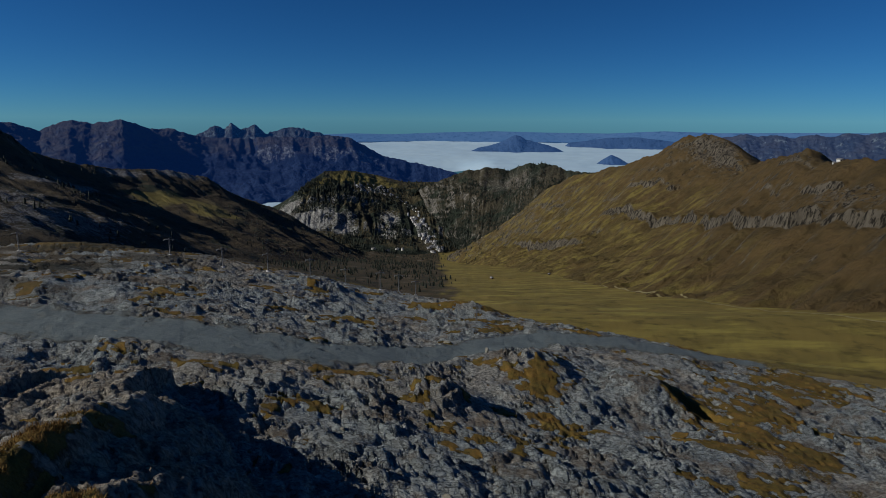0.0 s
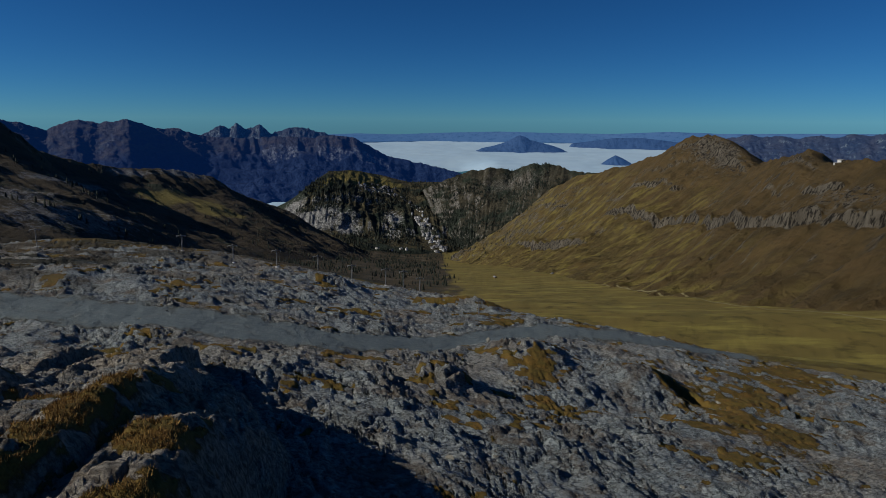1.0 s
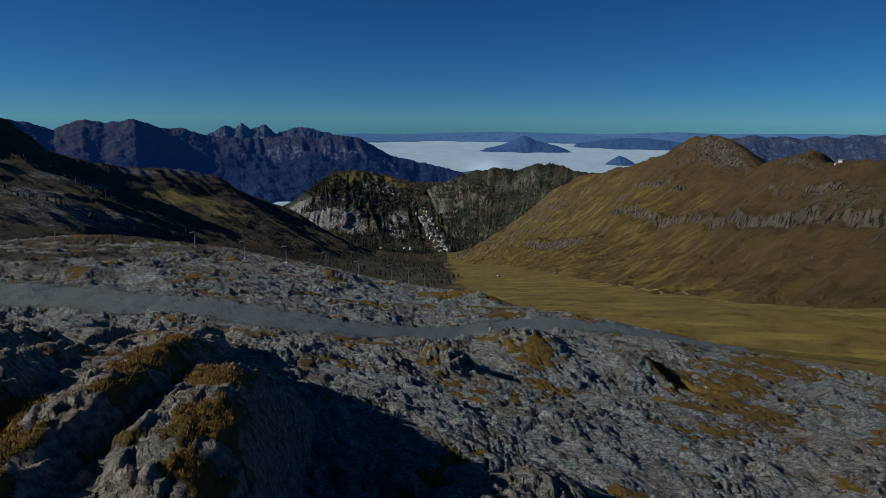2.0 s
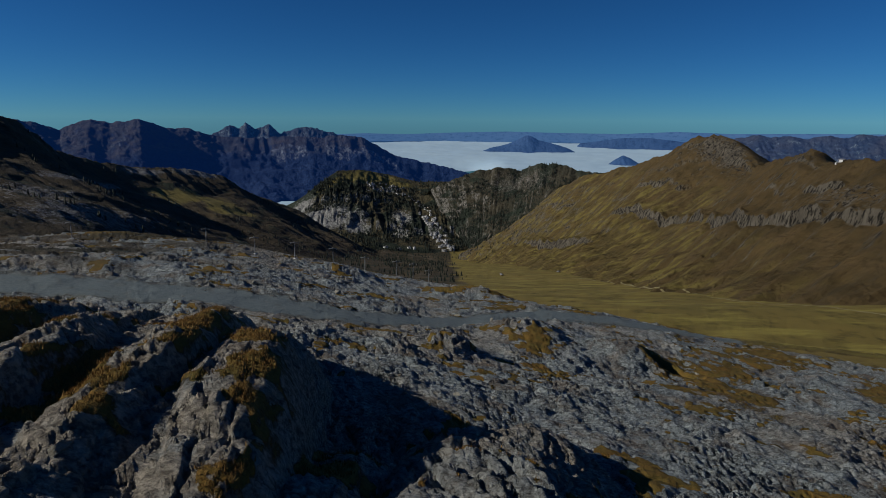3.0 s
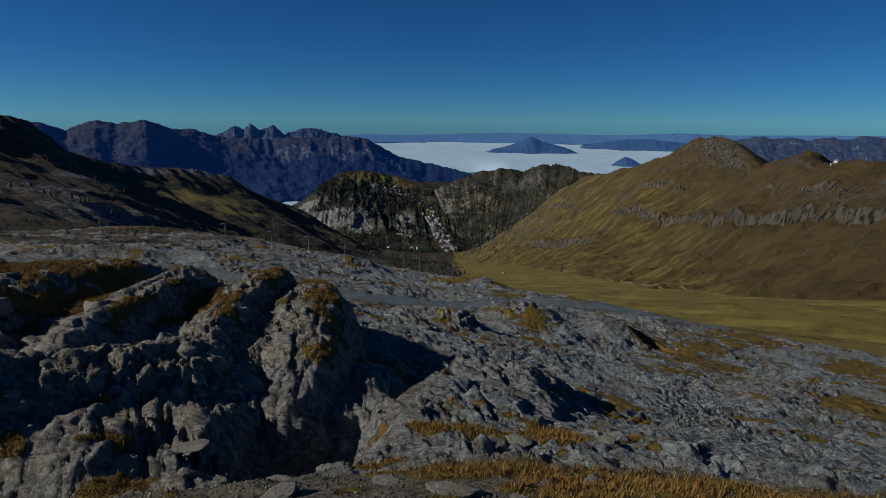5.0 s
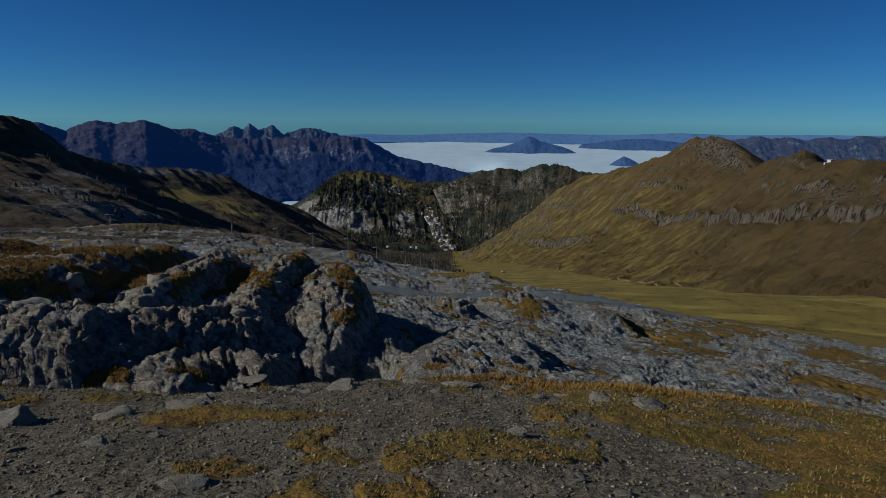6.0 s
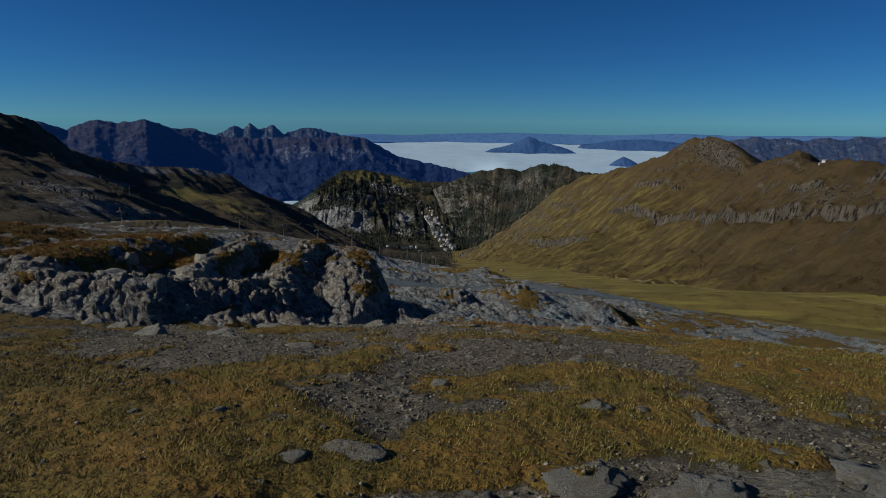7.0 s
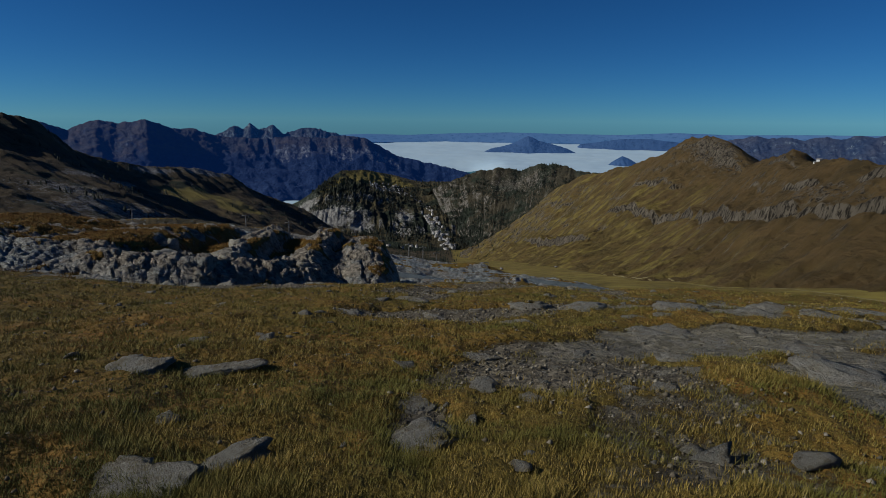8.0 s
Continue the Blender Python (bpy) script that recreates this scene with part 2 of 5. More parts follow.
def height(x, y):
    """The land's height, with the relief of its rock."""
    z = land_base(x, y)
    top, stands, lean = spur(x, y)
    for cx, cy, up, rx, ry, turn, power in HUMMOCKS:
        z = z + up * bump(x, y, cx, cy, rx, ry, turn, power)
    z = np.maximum(z, top)
    grass, gravel, meadow, valley, piste = zones(x, y)
    rock = (1 - meadow) * (1 - valley) * (1 - 0.93 * piste)
    far = smooth(60, 140, y)
    # beds of limestone, broken into blocks and cut by clefts and runnels
    wx, wy = x + 1.6 * fbm(x / 6, y / 6, 3, 51), y + 1.6 * fbm(x / 6, y / 6, 3, 53)
    c, s = math.cos(radians(-62)), math.sin(radians(-62))
    u, v = wx * c + wy * s, -wx * s + wy * c
    patchy = smooth(-0.3, 0.35, fbm(x / 19, y / 19, 2, 57))
    lump = smooth(0.1, 0.6, stands)
    relief = 1.8 * (ridged(u / 26, v / 15, 2, 61, 0.5) - 0.55) * (0.5 + 0.7 * far) * (1 - 0.8 * lump)
    n3 = fbm(x / 1.8, y / 1.8, 3, 59)
    top1, rim1 = blocks(u / 5.2, v / 3.0, 3)
    top2, rim2 = blocks(u / 1.9, v / 1.05, 5)
    top3, rim3 = blocks((x + 0.5 * n3) / 1.7, (y + 0.5 * n3) / 3.4, 7)
    top4, rim4 = blocks((x + 0.3 * n3) / 0.75, (y - 0.3 * n3) / 1.5, 9)
    open_rock = 1 - lump
    relief += open_rock * ((0.15 + 0.35 * patchy) * top1 + (0.12 + 0.25 * patchy) * (smooth(0, 0.22, rim1) - 0.8) + (0.10 + 0.12 * patchy) * top2 + 0.17 * (smooth(0, 0.22, rim2) - 0.75))
    relief += lump / (1 + 0.8 * lean**2) * (0.42 * top3 + 0.40 * (smooth(0, 0.16, rim3) - 0.8) + 0.16 * top4 + 0.20 * (smooth(0, 0.18, rim4) - 0.8))
    runnel = ridged(u / 3.5, v / 0.62, 2, 79, 0.6)
    relief += 0.30 * (runnel - 0.5) * (1 - 0.9 * lump)
    cleft = np.abs(perlin(u / 7.5, v / 1.6, 71))
    relief -= (1 - 0.6 * lump) * smooth(0.08, 0.0, cleft) * smooth(0.0, 0.3, perlin(x / 13, y / 13, 77))
    steps = (z + 0.12 * x) / 1.0 + 1.1 * fbm(x / 8, y / 8, 3, 83)
    relief += (0.6 + 0.7 * patchy) * (1 - 0.5 * lump) * (smooth(0.2, 0.4, steps - np.floor(steps)) - (steps - np.floor(steps)))
    relief += lump * 0.25 * (ridged(x / 5.2, y / 4.2, 3, 147, 0.55) - 0.5)
    z = z + rock * relief * (1 - 0.6 * grass) * (1 - 0.6 * bump(x, y, -6.6, 58.5, 5, 6, 10, 3))
    z = z + (1 - rock) * (0.35 * fbm(x / 6, y / 6, 3, 91) + 0.05 * fbm(x / 1.1, y / 1.1, 3, 97)) + 0.10 * grass * smooth(0.3, 0.9, grass) * (1 + 0.8 * fbm(x / 0.5, y / 0.5, 2, 99))
    z = z + 0.06 * gravel * fbm(x / 0.35, y / 0.35, 2, 103)
    # out in the valley
    out = np.interp(y, VALLEY_Y, VALLEY_Z) + 0.10 * np.maximum(-x - 60, 0) + 3 * fbm(x / 60, y / 60, 4, 107)
    k = smooth(330, 420, y)
    return z * (1 - k) + out * k


def at_ground(x, y):
    return float(height(np.array([float(x)]), np.array([float(y)]))[0])


# ---- materials ----
class Mat:
    """A small helper for node materials."""

    def __init__(self, name):
        self.m = bpy.data.materials.new(name)
        self.m.use_nodes = True
        self.n, self.l = self.m.node_tree.nodes, self.m.node_tree.links
        self.b = self.n["Principled BSDF"]
        self.b.inputs["Specular IOR Level"].default_value = 0.2
        self.co = self.n.new("ShaderNodeTexCoord").outputs["Object"]

    def put(self, node, key, value):
        if isinstance(value, bpy.types.NodeSocket):
            self.l.new(value, node.inputs[key])
        elif value is not None:
            node.inputs[key].default_value = value

    def noise(self, scale, detail=6, rough=0.6, stretch=None, distort=0.0):
        co = self.co
        if stretch:
            mp = self.n.new("ShaderNodeMapping")
            mp.inputs["Scale"].default_value = stretch[:3]
            if len(stretch) > 3:
                mp.inputs["Rotation"].default_value = (0, 0, radians(stretch[3]))
            self.l.new(co, mp.inputs[0])
            co = mp.outputs[0]
        t = self.n.new("ShaderNodeTexNoise")
        self.l.new(co, t.inputs["Vector"])
        for k, v in (("Scale", scale), ("Detail", detail), ("Roughness", rough), ("Distortion", distort)):
            t.inputs[k].default_value = v
        return t.outputs["Fac"]

    def cells(self, scale, feature="DISTANCE_TO_EDGE", out="Distance"):
        t = self.n.new("ShaderNodeTexVoronoi")
        t.feature = feature
        self.l.new(self.co, t.inputs["Vector"])
        t.inputs["Scale"].default_value = scale
        return t.outputs[out]

    def ramp(self, fac, *stops):
        r = self.n.new("ShaderNodeValToRGB")
        self.l.new(fac, r.inputs[0])
        e = r.color_ramp.elements
        while len(e) < len(stops):
            e.new(0.5)
        for el, (p, c) in zip(e, stops):
            el.position, el.color = p, (*c, 1) if len(c) == 3 else c
        return r.outputs[0]

    def mix(self, fac, a, b, mode="MIX"):
        x = self.n.new("ShaderNodeMix")
        x.data_type, x.blend_type = "RGBA", mode
        self.put(x, 0, fac)
        self.put(x, 6, (*a, 1) if isinstance(a, tuple) else a)
        self.put(x, 7, (*b, 1) if isinstance(b, tuple) else b)
        return x.outputs[2]

    def math(self, op, a, b=None, c=None, clamp=False):
        x = self.n.new("ShaderNodeMath")
        x.operation, x.use_clamp = op, clamp
        for k, v in enumerate((a, b, c)):
            self.put(x, k, v)
        return x.outputs[0]

    def step(self, fac, lo, hi):
        x = self.n.new("ShaderNodeMapRange")
        x.interpolation_type = "SMOOTHSTEP"
        self.put(x, 0, fac)
        x.inputs[1].default_value, x.inputs[2].default_value = lo, hi
        return x.outputs[0]

    def share(self, name):
        a = self.n.new("ShaderNodeAttribute")
        a.attribute_name = name
        return a.outputs["Fac"]

    def normal_z(self):
        g = self.n.new("ShaderNodeNewGeometry")
        s = self.n.new("ShaderNodeSeparateXYZ")
        self.l.new(g.outputs["Normal"], s.inputs[0])
        return s.outputs[2]

    def height_z(self):
        s = self.n.new("ShaderNodeSeparateXYZ")
        self.l.new(self.co, s.inputs[0])
        return s.outputs[2]

    def done(self, colour, rough=0.9, bump=None, strength=0.5, distance=0.1):
        self.put(self.b, "Base Color", (*colour, 1) if isinstance(colour, tuple) else colour)
        self.put(self.b, "Roughness", rough)
        if bump is not None:
            n = self.n.new("ShaderNodeBump")
            n.inputs["Strength"].default_value, n.inputs["Distance"].default_value = strength, distance
            self.l.new(bump, n.inputs["Height"])
            self.l.new(n.outputs[0], self.b.inputs["Normal"])
        return self.m


def limestone_colour(m):
    big, fine = m.noise(0.16, 5), m.noise(2.3, 9, 0.72)
    c = m.ramp(big, (0.3, (0.215, 0.252, 0.262)), (0.5, (0.30, 0.342, 0.348)), (0.7, (0.415, 0.43, 0.41)))
    c = m.mix(m.step(fine, 0.40, 0.70), c, (0.49, 0.535, 0.535))
    c = m.mix(m.step(m.noise(0.9, 9, 0.75), 0.54, 0.68), c, (0.19, 0.192, 0.195))
    return m.mix(m.step(m.noise(8, 7, 0.78), 0.53, 0.70), c, (0.12, 0.122, 0.125)), fine


def alpine_grass(m, a, b, scale, streak=None, high=True):
    """Autumn grass on a slope, with paler runs low down."""
    g = m.ramp(m.noise(0.012 * scale, 7, 0.62), (0.32, a), (0.68, b))
    g = m.mix(m.step(m.noise(0.07 * scale, 8, 0.7, (1.0, 1.0, 0.3)), 0.48, 0.72), g, tuple(0.45 * v for v in a))
    if streak and high:
        g = m.mix(m.step(m.math("MULTIPLY_ADD", m.noise(0.02, 6, 0.65), 90.0, m.height_z()), -165.0, -75.0), g, m.ramp(m.noise(0.03, 8, 0.7), (0.35, (0.066, 0.048, 0.02)), (0.65, (0.118, 0.079, 0.032))))
    if streak:
        low = m.step(m.height_z(), -90.0, -145.0) if high else 1.0
        g = m.mix(m.math("MULTIPLY", m.step(m.noise(0.05, 5, 0.6, (0.35, 1.3, 0.6, 25)), 0.46, 0.66), low), g, streak)
    return g


def ground_material():
    m = Mat("alpine_ground")
    rock, fine = limestone_colour(m)
    flutes = m.noise(1.7, 9, 0.66, (0.8, 1.5, 1.3, 62), 0.15)
    joints = m.math("ABSOLUTE", m.math("SUBTRACT", m.noise(0.5, 8, 0.66, (1.0, 1.8, 1.5, 40), 0.2), 0.5))
    open_karst = m.math("SUBTRACT", 1.0, m.math("MULTIPLY", m.share("meadow"), 0.9))
    # flutes also paint shade into the grooves and light onto the ribs
    rock = m.mix(m.math("MULTIPLY", m.step(flutes, 0.46, 0.36), m.math("MULTIPLY", open_karst, 0.7)), rock, (0.10, 0.104, 0.108))
    rock = m.mix(m.math("MULTIPLY", m.step(flutes, 0.55, 0.68), m.math("MULTIPLY", open_karst, 0.7)), rock, (0.49, 0.53, 0.52))
    rock = m.mix(m.math("MULTIPLY", m.step(joints, 0.016, 0.003), open_karst), rock, (0.05, 0.051, 0.053))
    rust = m.math("MULTIPLY", m.step(m.noise(0.13, 7, 0.7), 0.48, 0.64), m.step(m.normal_z(), 0.6, 0.85))
    rock = m.mix(m.math("MULTIPLY", m.step(m.noise(0.022, 5, 0.6), 0.46, 0.60), 0.55), rock, m.mix(m.step(flutes, 0.40, 0.60), (0.17, 0.145, 0.115), (0.52, 0.465, 0.39)))
    rock = m.mix(m.math("MULTIPLY", m.math("MULTIPLY", rust, open_karst), 0.6), rock, (0.17, 0.115, 0.065))
    rock = m.mix(m.math("MULTIPLY", m.share("meadow"), 0.95), rock, m.ramp(m.noise(2.0, 8, 0.75), (0.32, (0.085, 0.072, 0.04)), (0.5, (0.20, 0.18, 0.13)), (0.68, (0.30, 0.275, 0.22))))
    # spur rock: warm sunlit tan painted on rib tops, shade in the grooves
    rock = m.mix(m.math("MULTIPLY", m.share("knoll"), m.math("MULTIPLY", m.step(m.noise(0.35, 6, 0.65), 0.28, 0.6), 0.9)), rock, m.mix(m.step(flutes, 0.38, 0.62), (0.18, 0.155, 0.125), (0.56, 0.49, 0.39)))
    pebbles = m.cells(7.0, "F1", "Color")
    grey = m.mix(0.6, m.ramp(m.noise(1.2, 7, 0.7), (0.3, (0.082, 0.070, 0.046)), (0.7, (0.145, 0.124, 0.086))), m.ramp(pebbles, (0.1, (0.05, 0.043, 0.03)), (0.9, (0.21, 0.185, 0.14))))
    straw = m.ramp(m.noise(0.35, 6, 0.65), (0.28, (0.085, 0.072, 0.016)), (0.45, (0.15, 0.10, 0.02)), (0.62, (0.20, 0.108, 0.022)), (0.8, (0.22, 0.098, 0.025)))
    straw = m.mix(m.step(m.noise(4.5, 8, 0.75), 0.35, 0.75), straw, (0.078, 0.0585, 0.014))
    meadow = alpine_grass(m, (0.14, 0.112, 0.03), (0.20, 0.145, 0.038), 1.0, (0.25, 0.205, 0.048), False)
    ragged = m.math("MULTIPLY_ADD", m.math("SUBTRACT", m.noise(3.0, 9, 0.8), 0.5), 1.5, 0.0)
    k_gravel = m.step(m.math("ADD", m.share("gravel"), ragged), 0.3, 0.7)
    k_grass = m.math("MULTIPLY", m.step(m.math("ADD", m.share("grass"), ragged), 0.38, 0.62), m.step(m.math("ADD", m.normal_z(), m.math("MULTIPLY", m.math("SUBTRACT", m.noise(1.6, 6, 0.7), 0.5), 0.5)), 0.42, 0.62))
    cool = m.ramp(m.noise(1.2, 8, 0.75), (0.3, (0.095, 0.118, 0.122)), (0.7, (0.165, 0.195, 0.197)))
    c = m.mix(k_gravel, rock, m.mix(m.share("piste"), grey, cool))
    c = m.mix(k_grass, c, straw)
    c = m.mix(m.share("valley"), c, meadow)
    heath = m.ramp(m.noise(0.03, 8, 0.7), (0.35, (0.022, 0.026, 0.016)), (0.55, (0.07, 0.05, 0.025)), (0.75, (0.16, 0.15, 0.13)))
    c = m.mix(m.share("heath"), c, heath)
    bare = m.math("MULTIPLY", m.math("SUBTRACT", 1.1, m.math("MAXIMUM", k_gravel, m.math("MULTIPLY", m.share("meadow"), 0.85))), m.math("SUBTRACT", 1.1, k_grass))
    lumps = m.math("ADD", m.math("ADD", m.math("MULTIPLY", flutes, 0.9), m.math("MULTIPLY", m.noise(3.2, 7, 0.65), 0.5)), m.math("MULTIPLY", m.step(joints, 0.0, 0.05), 0.3))
    relief = m.math("ADD", m.math("MULTIPLY", lumps, bare), m.math("MULTIPLY", m.noise(7, 4, 0.55), 0.12))
    return m.done(c, 0.92, relief, 1.0, 1.0)


def mountain_material(name, grass_a, grass_b, rock_a, rock_b, steep=(0.62, 0.8), scale=1.0, woods=None, streak=None, haze_glow=None, bumpy=1.0):
    """Grass on the gentle slopes, rock on the steep ones, woods between."""
    m = Mat(name)
    g = alpine_grass(m, grass_a, grass_b, scale, streak)
    r = m.ramp(m.noise(0.05 * scale, 8, 0.7, (1, 1, 0.35)), (0.3, rock_a), (0.7, rock_b))
    r = m.mix(m.step(m.noise(0.30 * scale, 6, 0.7, (1, 1, 0.16)), 0.46, 0.58), r, tuple(0.25 * v for v in rock_a))
    lie = m.math("ADD", m.normal_z(), m.math("MULTIPLY", m.math("SUBTRACT", m.noise(0.06 * scale, 7, 0.7), 0.5), 0.5))
    c = m.mix(m.step(lie, *steep), r, g)
    if woods:
        c = m.mix(m.step(m.noise(0.006 * scale, 7, 0.65), *woods), c, (0.022, 0.030, 0.020))
    c = m.mix(m.step(m.math("ADD", m.share("crag"), m.math("MULTIPLY", m.math("SUBTRACT", m.noise(0.11 * scale, 8, 0.78, (1, 1, 0.3)), 0.5), 2.6)), 0.45, 0.75), c, r)
    c = m.mix(m.share("pasture"), c, (0.17, 0.138, 0.042))
    relief = m.noise(0.09 * scale, 9, 0.72)
    # even emission that paints distance haze over far hills
    if haze_glow:
        m.b.inputs["Emission Color"].default_value, m.b.inputs["Emission Strength"].default_value = (*haze_glow, 1), 1.0
    return m.done(c, 0.95, relief, 1.0, 9.0 * bumpy / scale)


GROUND = ground_material()
def range_material():
    """Far range in painted blue haze: wooded lower slopes, russet heights and pale cliffs."""
    m = Mat("hazy_distant_range")
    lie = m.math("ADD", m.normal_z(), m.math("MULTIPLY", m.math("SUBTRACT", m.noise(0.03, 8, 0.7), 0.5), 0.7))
    # browner sunlit heights above woods painted navy for the haze
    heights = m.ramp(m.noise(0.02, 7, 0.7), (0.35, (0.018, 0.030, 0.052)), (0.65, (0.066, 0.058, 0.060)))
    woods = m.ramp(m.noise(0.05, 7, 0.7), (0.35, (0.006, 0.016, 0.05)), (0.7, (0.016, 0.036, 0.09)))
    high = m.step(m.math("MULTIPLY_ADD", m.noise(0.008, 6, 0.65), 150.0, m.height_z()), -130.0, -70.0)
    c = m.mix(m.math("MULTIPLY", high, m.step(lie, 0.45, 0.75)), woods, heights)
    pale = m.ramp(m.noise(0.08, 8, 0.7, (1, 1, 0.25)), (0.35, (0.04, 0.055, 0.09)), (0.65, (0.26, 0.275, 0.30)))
    ragged = m.math("MULTIPLY", m.math("SUBTRACT", m.noise(0.05, 9, 0.78, (1, 1, 0.4)), 0.5), 2.6)
    c = m.mix(m.step(m.math("ADD", m.share("crag"), ragged), 0.5, 0.8), c, pale)
    # faint blue emission adds the glow of hazy air
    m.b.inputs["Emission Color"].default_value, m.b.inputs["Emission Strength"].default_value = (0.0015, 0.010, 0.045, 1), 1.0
    return m.done(c, 0.95, m.noise(0.05, 9, 0.72), 1.0, 16.0)


BROWN_SLOPE = mountain_material("brown_alpine_slope", (0.080, 0.062, 0.022), (0.122, 0.084, 0.030), (0.06, 0.051, 0.039), (0.19, 0.168, 0.13), (0.5, 0.72), streak=(0.178, 0.142, 0.040))
VILLAGE_SLOPE = mountain_material("cliff_and_pasture", (0.062, 0.055, 0.03), (0.10, 0.08, 0.042), (0.22, 0.22, 0.215), (0.46, 0.455, 0.43), (0.5, 0.7), woods=(0.47, 0.55))
WOODED_SLOPE = mountain_material("wooded_slope", (0.036, 0.036, 0.024), (0.075, 0.062, 0.038), (0.10, 0.095, 0.085), (0.26, 0.24, 0.21), (0.6, 0.8), 1.5, woods=(0.48, 0.58))
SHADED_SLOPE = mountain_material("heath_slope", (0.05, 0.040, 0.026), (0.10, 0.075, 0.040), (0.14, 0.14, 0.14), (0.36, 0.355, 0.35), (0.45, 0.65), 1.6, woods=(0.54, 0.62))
# rock tinted and made to glow blue, as seen through haze
FAR_ROCK = mountain_material("hazy_distant_rock", (0.022, 0.038, 0.070), (0.062, 0.066, 0.078), (0.05, 0.075, 0.105), (0.24, 0.285, 0.30), (0.5, 0.72), 0.6, haze_glow=(0.002, 0.014, 0.055))
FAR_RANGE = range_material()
# hills and ridge blue by painted haze, in base colour and emission
HAZE_BLUE = mountain_material("haze_blue_hills", (0.035, 0.07, 0.14), (0.045, 0.085, 0.165), (0.045, 0.075, 0.14), (0.055, 0.09, 0.16), (0.3, 0.5), 0.4, haze_glow=(0.004, 0.028, 0.098), bumpy=0.3)
FAR_RIDGE = mountain_material("hazy_horizon_ridge", (0.06, 0.11, 0.20), (0.08, 0.13, 0.22), (0.07, 0.12, 0.22), (0.09, 0.14, 0.25), (0.3, 0.5), 0.4, haze_glow=(0.009, 0.060, 0.165), bumpy=0.02)


def mesh_from(name, verts, quads=(), tris=()):
    """A mesh from arrays of places and corner indices."""
    me = bpy.data.meshes.new(name)
    quads, tris = np.asarray(quads, np.int32).reshape(-1, 4), np.asarray(tris, np.int32).reshape(-1, 3)
    me.vertices.add(len(verts))
    me.vertices.foreach_set("co", np.asarray(verts, np.float32).ravel())
    me.loops.add(quads.size + tris.size)
    me.loops.foreach_set("vertex_index", np.r_[quads.ravel(), tris.ravel()])
    me.polygons.add(len(quads) + len(tris))
    me.polygons.foreach_set("loop_start", np.r_[np.arange(len(quads)) * 4, quads.size + np.arange(len(tris)) * 3].astype(np.int32))
    me.update(calc_edges=True)
    return me


def grid_quads(rows, cols, closed=False):
    i, j = np.meshgrid(np.arange(rows - 1), np.arange(cols if closed else cols - 1), indexing="ij")
    k = (j + 1) % cols
    return np.stack([i * cols + j, i * cols + k, (i + 1) * cols + k, (i + 1) * cols + j], -1).reshape(-1, 4)


def shade_smooth(me):
    me.polygons.foreach_set("use_smooth", np.ones(len(me.polygons), bool))


def part(name, me, material, parent=None, label=""):
    ob = new(name, me)
    if not me.materials:
        me.materials.append(material)
    ob.parent = parent
    return tagged(ob, label)


# ---- ground: one sheet, fine ahead of the camera, coarse behind and far off ----
def build_ground():
    ahead = np.radians(np.linspace(-43, 43, 861))
    behind = np.radians(np.linspace(43, 317, 70))[1:-1]
    turn = np.r_[ahead, behind]
    radius = [4.0]
    while radius[-1] < 5000:
        r = radius[-1]
        radius.append(r * (1.0041 if 14 < r < 330 else 1.012 if r < 600 else 1.05) + 0.0)
    radius = np.array(radius)
    rr, tt = np.meshgrid(radius, turn, indexing="ij")
    x, y = rr * np.sin(tt), -12 + rr * np.cos(tt)
    x, y = np.r_[0.0, x.ravel()], np.r_[-12.0, y.ravel()]
    z = height(x, y)
    grass, gravel, meadow, valley, piste = zones(x, y)
    knoll = np.maximum(spur(x, y)[1], 0.9 * bump(x, y, -18, 57, 24, 13, 0, 3))
    heath = smooth(24, 14, x + 25 * fbm(x / 40, y / 60, 4, 151)) * smooth(285, 320, y)
    heath = np.maximum(heath, 0.9 * smooth(-30, -110, x + 0.15 * (y - 200)) * smooth(178, 215, y) * smooth(-0.16, 0.12, fbm(x / 34, y / 15, 4, 153) + 0.0016 * (y - 220)))
    n = len(turn)
    quads = grid_quads(len(radius), n, True) + 1
    fan = np.stack([np.zeros(n, int), 1 + (np.arange(n) + 1) % n, 1 + np.arange(n)], -1)
    me = mesh_from("ground", np.stack([x, y, z], -1), quads[:, ::-1], fan)
    shade_smooth(me)
    for key, values in (("grass", grass), ("gravel", gravel), ("valley", valley), ("heath", heath), ("piste", piste), ("knoll", knoll), ("meadow", meadow)):
        me.attributes.new(key, "FLOAT", "POINT").data.foreach_set("value", values.astype(np.float32))
    return tagged(part("ground", me, GROUND), "bare grey karst limestone and dry autumn grass falling to a valley", "ground", kind="structure")


ground = build_ground()


# ---- mountains ----
def resample(points, n):
    p = np.array(points, float)
    d = np.r_[0, np.cumsum(np.linalg.norm(np.diff(p[:, :2], axis=0), axis=1))]
    s = np.linspace(0, d[-1], n)
    return np.stack([np.interp(s, d, p[:, k]) for k in range(3)], -1)


